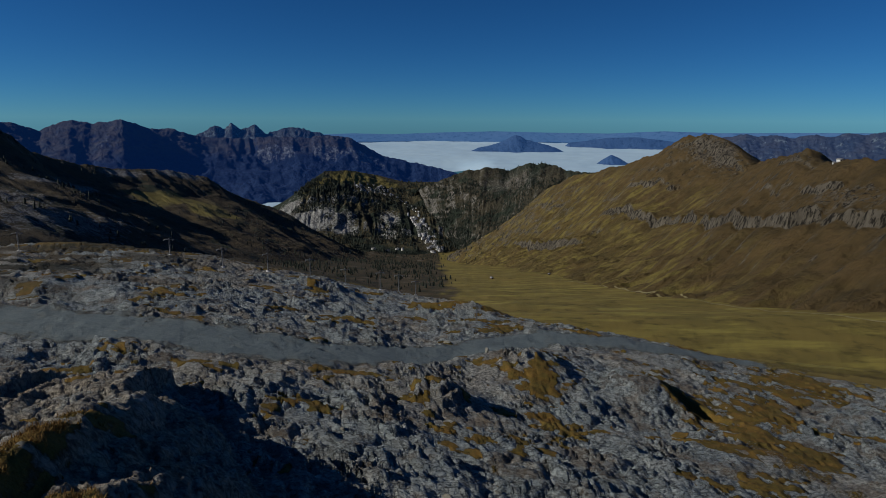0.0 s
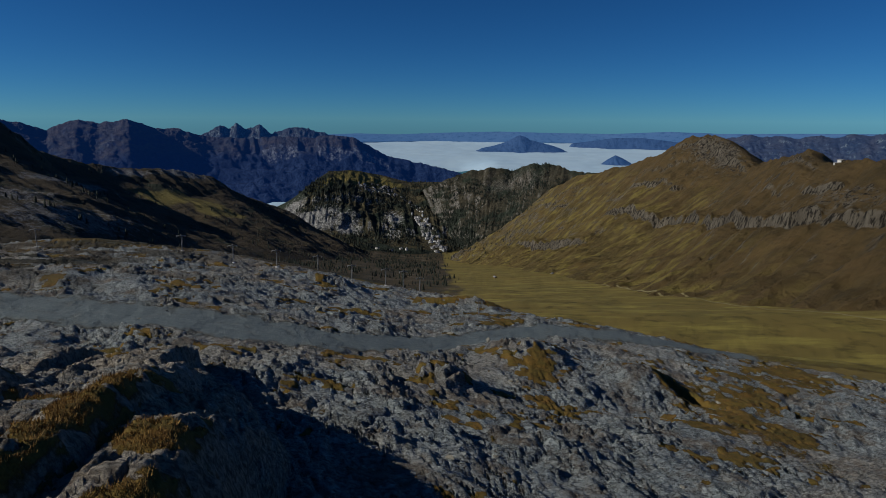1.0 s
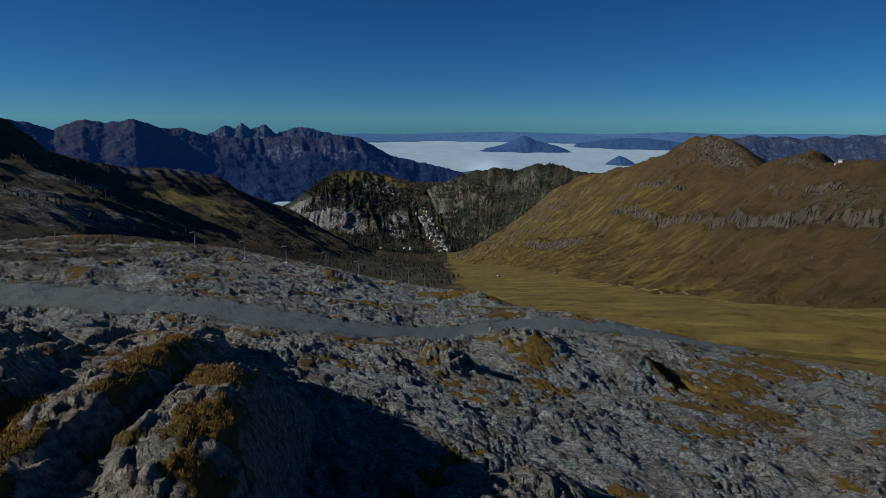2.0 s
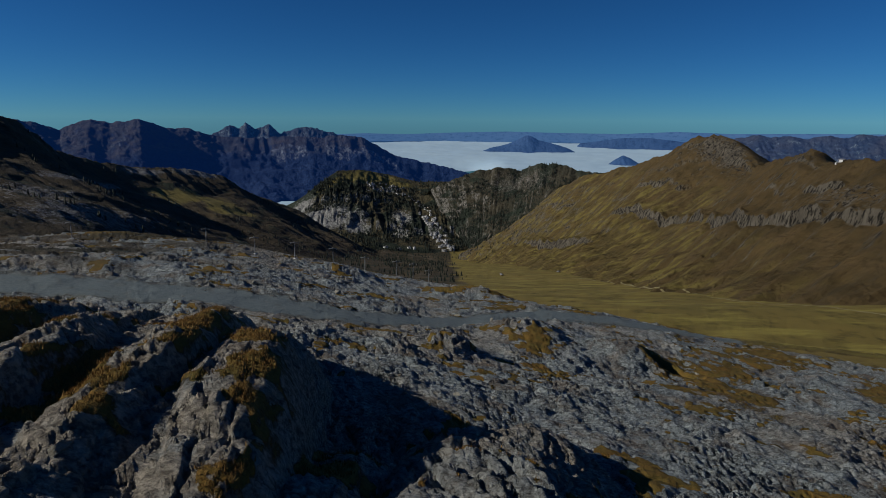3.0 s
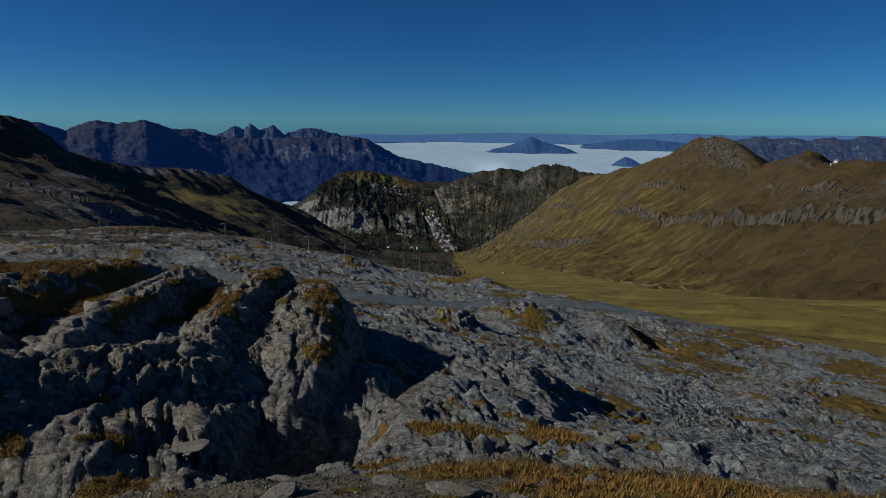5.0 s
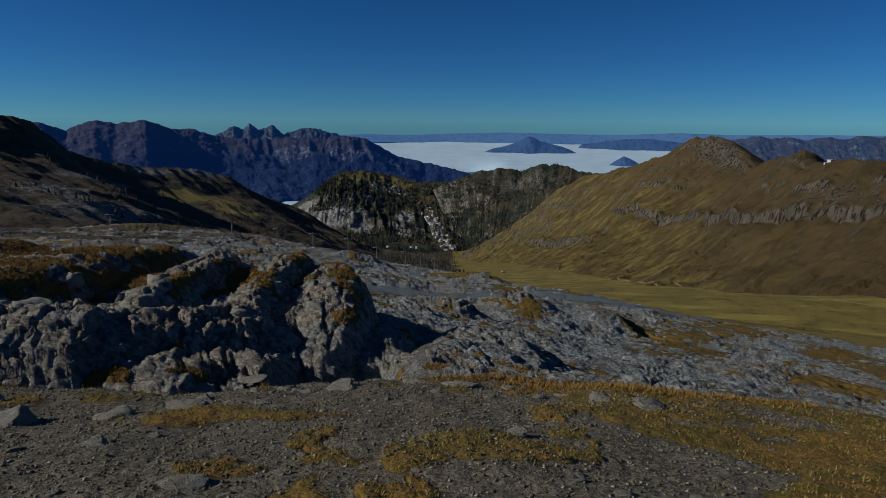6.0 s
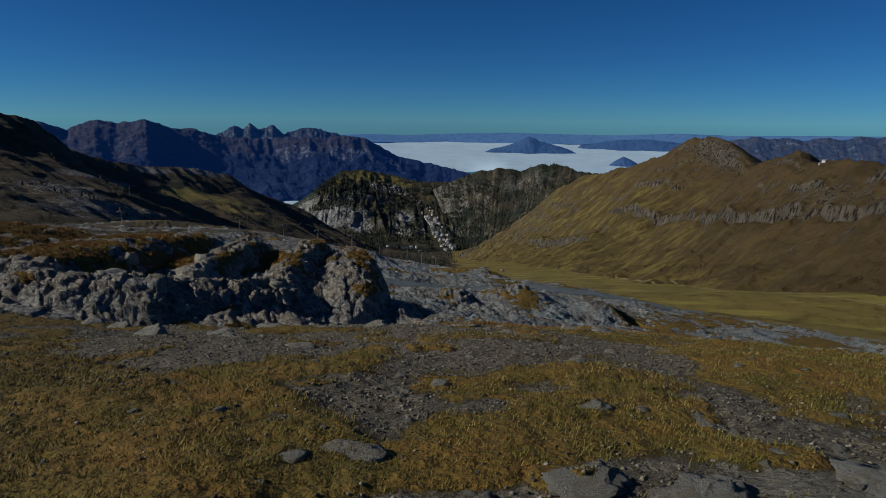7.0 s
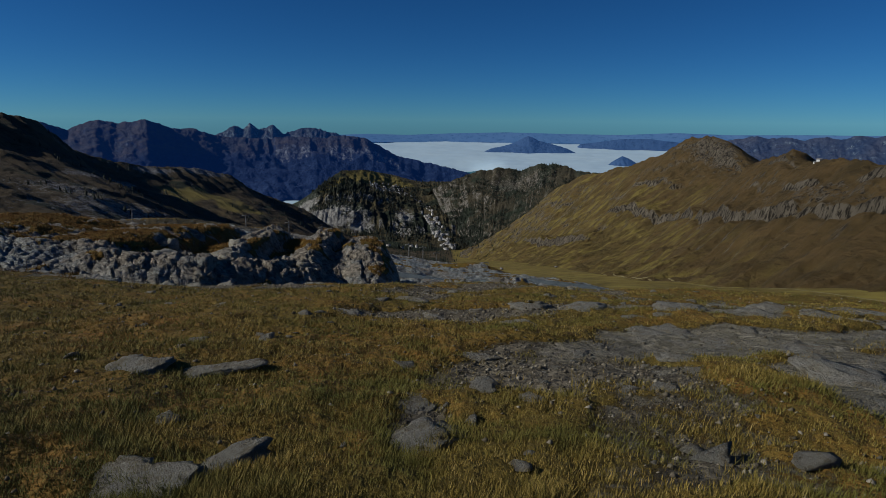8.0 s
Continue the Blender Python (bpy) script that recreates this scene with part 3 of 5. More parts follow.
def mountain(name, label, ridge, foot, material, across=90, along=300, profile=((0, 0), (1, 1)), rough=12.0, grain=120.0, gully=8.0, back=300.0, seed=0, crest=0.25, drop=None, terraces=0.0, cliffs=(), pastures=(), jag=0.0, rocky=()):
    """A flank lofted from a foot line to a ridge line, roughened, with a back slope behind it."""
    r, f = resample(ridge, along), resample(foot, along)
    t = np.linspace(0, 1, across)
    knots = np.array(profile, float)
    rise = np.interp(t, knots[:, 0], knots[:, 1])
    p = f[None] * (1 - t[:, None, None]) + r[None] * t[:, None, None]
    p[..., 2] = f[None, :, 2] * (1 - rise[:, None]) + r[None, :, 2] * rise[:, None]
    away = r[:, :2] - f[:, :2]
    crag = np.zeros(p.shape[:2])
    away /= np.linalg.norm(away, axis=1)[:, None] + 1e-6
    part_s, part_t = np.meshgrid(np.linspace(0, 1, along), t)
    for course, width, jump, s0, s1, cut in cliffs:
        t0 = np.interp(part_s, *zip(*course))
        shift = part_t + 0.024 * fbm(part_s * 22, part_t * 3, 4, seed + 41) + 0.012 * np.abs(perlin(part_s * along / 7, part_t * 2, seed + 43))
        k = smooth(s0 - 0.04, s0 + 0.04, part_s) * smooth(s1 + 0.04, s1 - 0.04, part_s) * smooth(cut, cut + 0.25, fbm(part_s * 30, 0 * part_t, 3, seed + 47) + 0.3)
        p[..., 2] += k * jump * (smooth(t0 - width, t0 + width, shift) - smooth(t0 - 6 * width, t0 + 8 * width, shift))
        band = k * smooth(t0 - 2.0 * width, t0 - 0.8 * width, shift) * smooth(t0 + 2.2 * width, t0 + 0.6 * width, shift)
        crag = np.maximum(crag, 0.66 * band)
        flute = ridged(part_s * along / 9 + 1.5 * fbm(part_s * 40, part_t * 9, 2, seed + 53), part_t * 7, 4, seed + 51, 0.65) - 0.5
        p[..., :2] -= (away[None] * (band * flute * jump * 0.14)[..., None])
    for t0, s0, rt, rs, amount in rocky:
        crag = np.maximum(crag, amount * np.exp(-((part_t - t0) / rt) ** 2 - ((part_s - s0) / rs) ** 2))
    tb = np.linspace(0, 1, 14)[1:]
    b = np.repeat(r[None], len(tb), 0)
    b[..., :2] += away[None] * (tb * back)[:, None, None]
    b[..., 2] -= (tb ** 1.3 * (drop or back * 0.6))[:, None]
    p = np.concatenate([p, b])
    w = np.r_[np.minimum(1, np.minimum(t * 6, crest + (1 - t) * 5)), np.full(len(tb), 0.6)][:, None]
    x, y, z = p[..., 0], p[..., 1], p[..., 2]
    s = np.linspace(0, 1, along)[None] * np.linalg.norm(np.diff(r[:, :2], axis=0), axis=1).sum() / grain
    q = np.r_[t, np.ones(len(tb))][:, None]
    p[..., 2] += w * rough * (1.6 * (ridged(x / grain, y / grain, 6, seed, 0.55) - 0.5) + 0.5 * fbm(x / grain * 4, (y + z) / grain * 4, 4, seed + 9))
    p[..., 2] -= w * gully * ridged(s * 3.1 + 0.5 * q, q * 0.8 + 0 * s, 4, seed + 20, 0.55) * np.sin(np.pi * np.minimum(q, 1)) ** 0.6
    teeth = np.r_[smooth(0.7, 1.0, t), smooth(0.5, 0.0, tb)][:, None]
    p[..., 2] += jag * teeth * (2.0 * (ridged(s * grain / 70 + 0 * q, 0 * s + 3.3 + 2 * q, 5, seed + 61, 0.6) - 0.55))
    if terraces:
        k = p[..., 2] / terraces + 0.7 * fbm(x / grain, y / grain, 3, seed + 31)
        p[..., 2] += w * terraces * 0.55 * (smooth(0.3, 0.6, k - np.floor(k)) - (k - np.floor(k)))
    me = mesh_from(name, p.reshape(-1, 3), grid_quads(p.shape[0], along))
    me.attributes.new("crag", "FLOAT", "POINT").data.foreach_set("value", np.vstack([crag, np.zeros((len(tb), along))]).ravel().astype(np.float32))
    green = np.zeros(p.shape[:2])
    for t0, s0, rt, rs in pastures:
        u, v = np.vstack([part_t, np.full((len(tb), along), 9.0)]), np.vstack([part_s, np.zeros((len(tb), along))])
        green = np.maximum(green, smooth(0.25, 0.6, np.exp(-((u - t0) / rt) ** 2 - ((v - s0) / rs) ** 2) + 0.5 * fbm(x / 60, y / 60, 3, seed + 71)))
    me.attributes.new("pasture", "FLOAT", "POINT").data.foreach_set("value", green.ravel().astype(np.float32))
    shade_smooth(me)
    ob = tagged(part(name, me, material), label, "mountain", kind="structure")
    return ob, p[:across]


RIGHT_RIDGE = [(46, 1788, -400), (150, 1732, -329), (237, 1672, -253), (293, 1612, -181), (345, 1551, -143), (397, 1486, -120), (445, 1388, -95), (475, 1303, -65), (485, 1252, -41), (500, 1232, -32),
               (515, 1201, -30), (526, 1166, -33), (531, 1135, -46), (528, 1039, -73), (461, 871, -54), (405, 707, -34), (393, 667, -39), (391, 572, -35), (403, 485, -29), (404, 369, -15), (420, 200, -10), (440, 0, -5)]
RIGHT_FOOT = [(30, 1780, -418), (70, 1500, -372), (95, 1250, -318), (108, 1000, -264), (115, 800, -220), (120, 620, -182), (125, 520, -160), (132, 420, -140), (145, 320, -128), (170, 220, -115), (200, 100, -95), (240, -60, -80)]
right_mountain, right_grid = mountain("mountain", "long brown grass mountain with grey crags along its flank", RIGHT_RIDGE, RIGHT_FOOT, BROWN_SLOPE, 220, 820,
    ((0, 0), (0.15, 0.05), (0.35, 0.19), (0.5, 0.33), (0.62, 0.5), (0.78, 0.72), (0.9, 0.88), (1, 1)), 8, 120, 15, 300, 3,
    cliffs=((((0.33, 0.59), (0.42, 0.61), (0.5, 0.65), (0.62, 0.64), (0.69, 0.70), (0.71, 0.74), (0.75, 0.76), (1, 0.78)), 0.008, 14, 0.36, 1.0, -0.1),
            (((0.16, 0.5), (0.26, 0.425), (0.38, 0.42)), 0.011, 20, 0.20, 0.37, -0.4), (((0, 0.755),), 0.008, 8, 0.35, 0.41, -0.1),
            (((0.62, 0.80), (0.69, 0.84), (0.74, 0.91), (1, 0.92)), 0.010, 9, 0.66, 1.0, 0.1), (((0, 0.955),), 0.010, 12, 0.37, 0.47, -0.3), (((0, 0.95),), 0.008, 6, 0.62, 0.67, -0.2)),
    jag=8, rocky=((0.95, 0.42, 0.09, 0.06, 0.85), (0.82, 0.715, 0.10, 0.05, 0.62), (0.97, 0.64, 0.05, 0.05, 0.5), (0.68, 0.5, 0.05, 0.14, 0.3), (0.76, 0.38, 0.03, 0.03, 0.6)))
HILL_RIDGE = [(-679, 2444, -368), (-589, 2416, -323), (-523, 2432, -275), (-459, 2598, -220), (-378, 2712, -224), (-263, 2826, -253), (-132, 2836, -287), (27, 2789, -281), (155, 2735, -295)]
HILL_FOOT = [(-614, 2099, -400), (-497, 2027, -400), (-403, 1946, -400), (-306, 1914, -410), (-199, 1928, -420), (-89, 1937, -430), (4, 1989, -440), (62, 2038, -440), (125, 2135, -440)]
village_hill, village_grid = mountain("hill", "pale limestone cliff hill with dark woods and pasture on top", HILL_RIDGE, HILL_FOOT, VILLAGE_SLOPE, 110, 260,
    ((0, 0), (0.2, 0.14), (0.55, 0.5), (1, 1)), 13, 120, 10, 300, 5, cliffs=((((0, 0.35),), 0.05, 30, 0.0, 0.5, -0.2), (((0, 0.6),), 0.03, 14, 0.0, 0.6, 0.0), (((0, 0.28),), 0.03, 14, 0.45, 1.0, 0.1)),
    pastures=((0.90, 0.46, 0.10, 0.15), (0.88, 0.60, 0.08, 0.07), (0.84, 0.26, 0.07, 0.09)),
    rocky=((0.36, 0.27, 0.18, 0.16, 1.1), (0.62, 0.10, 0.26, 0.10, 1.1), (0.28, 0.43, 0.09, 0.06, 1.0), (0.42, 0.63, 0.12, 0.05, 0.9), (0.24, 0.62, 0.07, 0.06, 0.8), (0.22, 0.765, 0.28, 0.045, 0.45), (0.74, 0.58, 0.05, 0.10, 0.6)))
WOOD_RIDGE = [(-60, 2580, -300), (20, 2545, -256), (119, 2536, -216), (212, 2530, -196), (317, 2519, -202), (388, 2458, -173), (466, 2394, -172), (512, 2333, -191), (576, 2214, -189), (709, 2122, -183)]
WOOD_FOOT = [(60, 2170, -432), (85, 2080, -436), (115, 1990, -438), (150, 1933, -420), (198, 1878, -400), (260, 1820, -360), (315, 1761, -320), (377, 1748, -290), (452, 1730, -270), (568, 1695, -260)]
wooded_hill, wooded_grid = mountain("hill", "dark spruce-wooded hill with a rocky crest", WOOD_RIDGE, WOOD_FOOT, WOODED_SLOPE, 90, 240, ((0, 0), (0.5, 0.42), (0.8, 0.75), (1, 1)), 14, 140, 12, 260, 7, jag=9, rocky=((0.82, 0.42, 0.2, 0.25, 0.6), (0.2, 0.2, 0.1, 0.1, 0.5)))
LEFT_RIDGE = [(-760, 300, 30), (-739, 710, 18), (-722, 867, 13), (-710, 1005, -1), (-716, 1062, -12), (-723, 1118, -35), (-731, 1173, -65), (-723, 1294, -94), (-715, 1413, -115), (-678, 1597, -133), (-623, 1727, -163),
              (-599, 1789, -206), (-539, 1808, -237), (-458, 1882, -281), (-375, 1901, -343), (-271, 1919, -411)]
LEFT_FOOT = [(-200, 120, -30), (-210, 240, -56), (-230, 330, -80), (-240, 420, -95), (-250, 520, -118), (-255, 650, -150), (-255, 800, -185), (-245, 950, -222), (-215, 1120, -262), (-170, 1290, -306), (-100, 1500, -358)]
PASTURES = [(0.68, 0.62, 0.10, 0.07), (0.56, 0.67, 0.11, 0.045), (0.48, 0.69, 0.05, 0.035)]
left_slope, left_grid = mountain("mountain", "shaded heather and rock slope with dark trees", LEFT_RIDGE, LEFT_FOOT, SHADED_SLOPE, 150, 340, ((0, 0), (0.15, 0.16), (0.35, 0.34), (0.6, 0.52), (0.75, 0.64), (0.87, 0.80), (1, 1)), 10, 260, 9, 400, 9, terraces=2, jag=5, pastures=PASTURES,
    rocky=((0.66, 0.46, 0.05, 0.06, 0.85), (0.56, 0.38, 0.05, 0.06, 0.8), (0.38, 0.30, 0.10, 0.07, 0.7), (0.95, 0.60, 0.05, 0.05, 1.0), (0.97, 0.71, 0.05, 0.06, 1.0), (0.22, 0.32, 0.10, 0.12, 0.75)))
RANGE_RIDGE = [(-2286, 2276, -47), (-1957, 2694, -7), (-1850, 2770, -31), (-1772, 2822, -64), (-1676, 2880, -23), (-1592, 2928, -38), (-1461, 2941, -13), (-1374, 3038, -61), (-1201, 3165, -91),
               (-1017, 3230, -111), (-764, 3300, -108), (-474, 3405, -103), (-287, 3427, -199), (-96, 3437, -239), (127, 3387, -290), (344, 3321, -341)]
RANGE_FOOT = [(-1947, 1907, -260), (-1625, 2194, -300), (-1324, 2390, -350), (-944, 2568, -430), (-627, 2665, -440), (-238, 2829, -440), (304, 2923, -430)]
far_range, _ = mountain("backdrop", "long dark haze-blue mountain range with a line of pale cliffs", RANGE_RIDGE, RANGE_FOOT, FAR_RANGE, 130, 560, ((0, 0), (0.5, 0.42), (0.66, 0.6), (0.9, 0.88), (1, 1)), 50, 620, 30, 300, 13,
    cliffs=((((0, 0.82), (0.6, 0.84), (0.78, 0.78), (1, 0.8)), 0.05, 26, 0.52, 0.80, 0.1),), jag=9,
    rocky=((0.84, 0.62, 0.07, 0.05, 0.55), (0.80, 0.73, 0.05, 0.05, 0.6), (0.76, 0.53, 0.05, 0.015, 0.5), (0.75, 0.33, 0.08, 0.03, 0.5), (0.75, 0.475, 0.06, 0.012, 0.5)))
JAG_RIDGE = [(-1500, 3540, -160), (-1392, 3574, -119), (-1326, 3599, -77), (-1271, 3619, -44), (-1227, 3635, -67), (-1180, 3650, -33), (-1136, 3664, -70), (-1057, 3688, -43), (-996, 3706, -96), (-930, 3723, -69),
             (-848, 3743, -52), (-733, 3767, -78), (-598, 3791, -115), (-461, 3811, -170)]
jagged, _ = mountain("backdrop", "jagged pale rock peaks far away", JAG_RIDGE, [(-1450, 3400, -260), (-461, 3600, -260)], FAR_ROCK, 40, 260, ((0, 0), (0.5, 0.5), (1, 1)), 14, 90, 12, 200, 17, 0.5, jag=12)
ISLE = [(262, 4231, -214), (310, 4228, -192), (370, 4223, -180), (430, 4217, -166), (490, 4211, -142), (535, 4205, -114), (568, 4201, -104), (600, 4197, -113), (640, 4190, -136), (700, 4180, -150), (771, 4168, -166), (840, 4155, -190), (891, 4144, -215)]
mountain("backdrop", "haze-blue peak standing out of a sea of fog", ISLE, [(240, 4080, -232), (560, 4040, -238), (920, 4000, -232)], HAZE_BLUE, 50, 160, ((0, 0), (0.4, 0.28), (1, 1)), 6, 160, 4, 200, 19, jag=3)
mountain("backdrop", "small haze-blue hill in the fog", [(906, 3420, -250), (950, 3408, -215), (992, 3396, -189), (1030, 3385, -204), (1099, 3366, -245)], [(880, 3330, -262), (1120, 3270, -262)], HAZE_BLUE, 30, 70, ((0, 0), (1, 1)), 4, 60, 5, 120, 21)
mountain("backdrop", "flat haze-blue hills beyond the fog", [(931, 4392, -200), (971, 4382, -161), (1086, 4355, -146), (1234, 4315, -122), (1413, 4259, -116), (1588, 4197, -135), (1722, 4143, -155), (1913, 4058, -175)],
    [(931, 4300, -205), (1400, 4150, -205), (1900, 3950, -210)], HAZE_BLUE, 30, 160, ((0, 0), (1, 1)), 4, 110, 5, 150, 23)
mountain("backdrop", "long level haze-blue ridge on the horizon", [(-1801, 4382, -128), (-1001, 4682, -126), (-619, 4748, -111), (-313, 4778, -117), (41, 4789, -102), (481, 4765, -90), (909, 4702, -97), (1315, 4604, -99), (1690, 4479, -78), (2033, 4333, -87), (2482, 4090, -77), (3064, 3670, -69)],
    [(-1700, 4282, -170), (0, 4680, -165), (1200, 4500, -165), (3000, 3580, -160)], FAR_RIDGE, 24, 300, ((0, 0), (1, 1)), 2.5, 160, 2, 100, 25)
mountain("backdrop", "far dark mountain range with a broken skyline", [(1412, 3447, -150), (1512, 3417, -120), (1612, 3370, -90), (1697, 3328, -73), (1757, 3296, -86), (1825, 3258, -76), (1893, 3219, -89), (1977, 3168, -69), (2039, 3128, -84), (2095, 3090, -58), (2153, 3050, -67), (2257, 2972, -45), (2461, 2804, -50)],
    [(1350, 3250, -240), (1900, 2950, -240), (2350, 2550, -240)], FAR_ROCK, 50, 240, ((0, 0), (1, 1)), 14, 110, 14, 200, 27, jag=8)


# ---- sea of fog ----
def fog_sheet():
    m = Mat("fog")
    m.b.inputs["Subsurface Weight"].default_value = 0.0
    mat = m.done(m.ramp(m.noise(0.004, 6), (0.3, (0.38, 0.53, 0.66)), (0.7, (0.45, 0.60, 0.71))), 1.0)
    turn = np.radians(np.linspace(-9, 46, 220))
    radius = np.linspace(2950, 4900, 120)
    rr, tt = np.meshgrid(radius, turn, indexing="ij")
    rr = np.maximum(rr, np.interp(np.degrees(tt), [3, 6], [3410, 2950]) + (rr - 2950) * 0.001)
    x, y = rr * np.sin(tt), 38 + rr * np.cos(tt)
    z = np.interp(rr, [2950, 3800, 4200, 4750, 4900], [-262, -228, -210, -152, -140])
    z = z - 48 * smooth(6, 2, np.degrees(tt)) * smooth(3850, 3440, rr)
    z = z + 5 * fbm(x / 260, y / 160, 4, 131) + 2.5 * np.abs(fbm(x / 60, y / 45, 3, 137))
    me = mesh_from("fog_sea", np.stack([x, y, z], -1).reshape(-1, 3), grid_quads(*rr.shape)[:, ::-1])
    shade_smooth(me)
    tagged(part("fog_sea", me, mat), "white sea of valley fog below the mountains", "fog", kind="stuff")
    x, y = np.meshgrid(np.linspace(-1100, -560, 50), np.linspace(2440, 2760, 40))
    z = -374 + 4 * fbm(x / 120, y / 90, 4, 139)
    me = mesh_from("fog_bank", np.stack([x, y, z], -1).reshape(-1, 3), grid_quads(40, 50))
    shade_smooth(me)
    tagged(part("fog_bank", me, mat), "tongue of white fog in a side valley", "fog", kind="stuff")


fog_sheet()


# ---- trees ----
def bark_and_needles():
    m = Mat("spruce_needles")
    needles = m.done(m.ramp(m.noise(1.5, 5), (0.3, (0.010, 0.014, 0.011)), (0.7, (0.024, 0.032, 0.022))), 0.8)
    m = Mat("spruce_bark")
    return needles, m.done(m.ramp(m.noise(6, 5, 0.6, (1, 1, 0.2)), (0.3, (0.05, 0.035, 0.025)), (0.7, (0.13, 0.10, 0.08))), 0.9)


NEEDLES, BARK = bark_and_needles()


def spruce_crown(rng, tiers, points):
    """Drooping tiers of ragged boughs, one metre high in all."""
    verts, tris = [], []
    for k in range(tiers):
        low, reach = 0.12 + 0.80 * k / tiers, 0.21 * (1 - k / tiers) ** 0.8 + 0.015
        apex, base = len(verts), len(verts) + 1
        verts.append((rng.uniform(-0.01, 0.01), rng.uniform(-0.01, 0.01), min(1.0, low + 1.5 / tiers)))
        for j in range(points * 2):
            a = math.pi * j / points + rng.uniform(-0.12, 0.12)
            r = reach * (rng.uniform(0.8, 1.15) if j % 2 else rng.uniform(0.4, 0.6))
            verts.append((r * math.cos(a), r * math.sin(a), low + (0.0 if j % 2 else 0.05) + rng.uniform(-0.02, 0.02)))
        for j in range(points * 2):
            tris.append((apex, base + j, base + (j + 1) % (points * 2)))
    return np.array(verts), np.array(tris)


def tapered(sides, rows):
    """A tapered round bar through (height, radius) rows."""
    verts = [(r * math.cos(2 * math.pi * j / sides), r * math.sin(2 * math.pi * j / sides), z) for z, r in rows for j in range(sides)]
    verts += [(0, 0, rows[0][0]), (0, 0, rows[-1][0])]
    n = len(rows) * sides
    tris = [(n, (j + 1) % sides, j) for j in range(sides)] + [(n + 1, n - sides + j, n - sides + (j + 1) % sides) for j in range(sides)]
    return np.array(verts), grid_quads(len(rows), sides, True), np.array(tris)


def spruce(seed):
    rng = random.Random(seed)
    v, q, t = tapered(7, [(0, 0.022), (0.1, 0.017), (0.5, 0.011), (0.95, 0.002)])
    tree = new("spruce_tree")
    tagged(tree, "dark green spruce tree at the foot of the slope", "tree", "spruce row above the resort")
    trunk = part("trunk", mesh_from("trunk", v, q, t), BARK, tree)
    cv, ct = spruce_crown(rng, 9, 8)
    part("crown", mesh_from("crown", cv, (), ct), NEEDLES, tree)
    return tree


def drape(points):
    p = np.array(points, float)
    return np.c_[p, height(p[:, 0], p[:, 1])]


rng = random.Random(5)
spruces = [spruce(k) for k in range(3)]
row = []
for k in range(78):
    f = k / 77
    row.append((-330 + 345 * f + rng.uniform(-30, 30), 980 - 190 * max(0, f - 0.55) / 0.45 + rng.uniform(-50, 40)))
for k, (x, y, z) in enumerate(drape(row)):
    size = rng.uniform(4, 9)
    m = Matrix.Translation((x, y, z - 0.4)) @ Matrix.Rotation(rng.uniform(0, 6.28), 4, "Z")
    if k < 3:
        tree = spruces[k]
        tree.matrix_basis = m @ Matrix.Diagonal((size, size, size, 1))
    else:
        tree = copy_thing(spruces[k % 3], m)
        tree.scale = (size * rng.uniform(0.85, 1.1), size * rng.uniform(0.85, 1.1), size)


def forest(name, label, places, low, high, seed):
    """A far wood as one mesh of many small ragged spruces."""
    rng = random.Random(seed)
    shapes = [spruce_crown(random.Random(seed + k), 3, 3) for k in range(5)]
    verts, tris, n = [], [], 0
    for x, y, z in places:
        v, t = shapes[rng.randrange(5)]
        size, a = rng.uniform(low, high), rng.uniform(0, 6.28)
        c, s = math.cos(a) * size * 1.2, math.sin(a) * size * 1.2
        verts.append(np.stack([x + v[:, 0] * c - v[:, 1] * s, y + v[:, 0] * s + v[:, 1] * c, z - 0.12 * size + v[:, 2] * size], -1))
        tris.append(t + n)
        n += len(v)
    me = mesh_from(name, np.concatenate(verts), (), np.concatenate(tris))
    return tagged(part(name, me, NEEDLES), label, "trees", kind="stuff")


def on_slope(grid, count, seed, keep, t0=0.0, t1=1.0):
    """Random places on a mountain's flank where keep(x, y, z, t, s) holds."""
    rs = np.random.RandomState(seed)
    t, s = rs.uniform(t0, t1, count), rs.uniform(0.01, 0.99, count)
    i, j = t * (grid.shape[0] - 1), s * (grid.shape[1] - 1)
    a, b = np.minimum(i.astype(int), grid.shape[0] - 2), np.minimum(j.astype(int), grid.shape[1] - 2)
    u, v = (i - a)[:, None], (j - b)[:, None]
    p = (grid[a, b] * (1 - v) + grid[a, b + 1] * v) * (1 - u) + (grid[a + 1, b] * (1 - v) + grid[a + 1, b + 1] * v) * u
    return p[keep(p[:, 0], p[:, 1], p[:, 2], t, s)]


forest("woods", "dark spruce woods on the hill above the resort", on_slope(wooded_grid, 6500, 3, lambda x, y, z, t, s: fbm(x / 130, y / 130, 4, 201) + 0.3 * (0.8 - t) > -0.06), 6, 11, 31)
forest("woods", "dark spruce woods between pale cliffs and meadows", on_slope(village_grid, 6500, 4,
    lambda x, y, z, t, s: (fbm(x / 170, y / 170, 4, 203) > -0.08 + 0.6 * np.exp(-((t - 0.34) / 0.13) ** 2 - ((s - 0.28) / 0.13) ** 2) + 0.6 * np.exp(-((t - 0.62) / 0.22) ** 2 - ((s - 0.10) / 0.08) ** 2)
        + 0.7 * np.exp(-((t - 0.9) / 0.10) ** 2 - ((s - 0.48) / 0.17) ** 2) + 0.5 * np.exp(-((t - 0.36) / 0.12) ** 2 - ((s - 0.63) / 0.05) ** 2))
    & ~((np.abs(s - 0.775 + 0.1 * t) < 0.045) & (t < 0.55)) & ~((np.abs(s - 0.57) < 0.10) & (np.abs(t - 0.76) < 0.06))), 8, 15, 33)
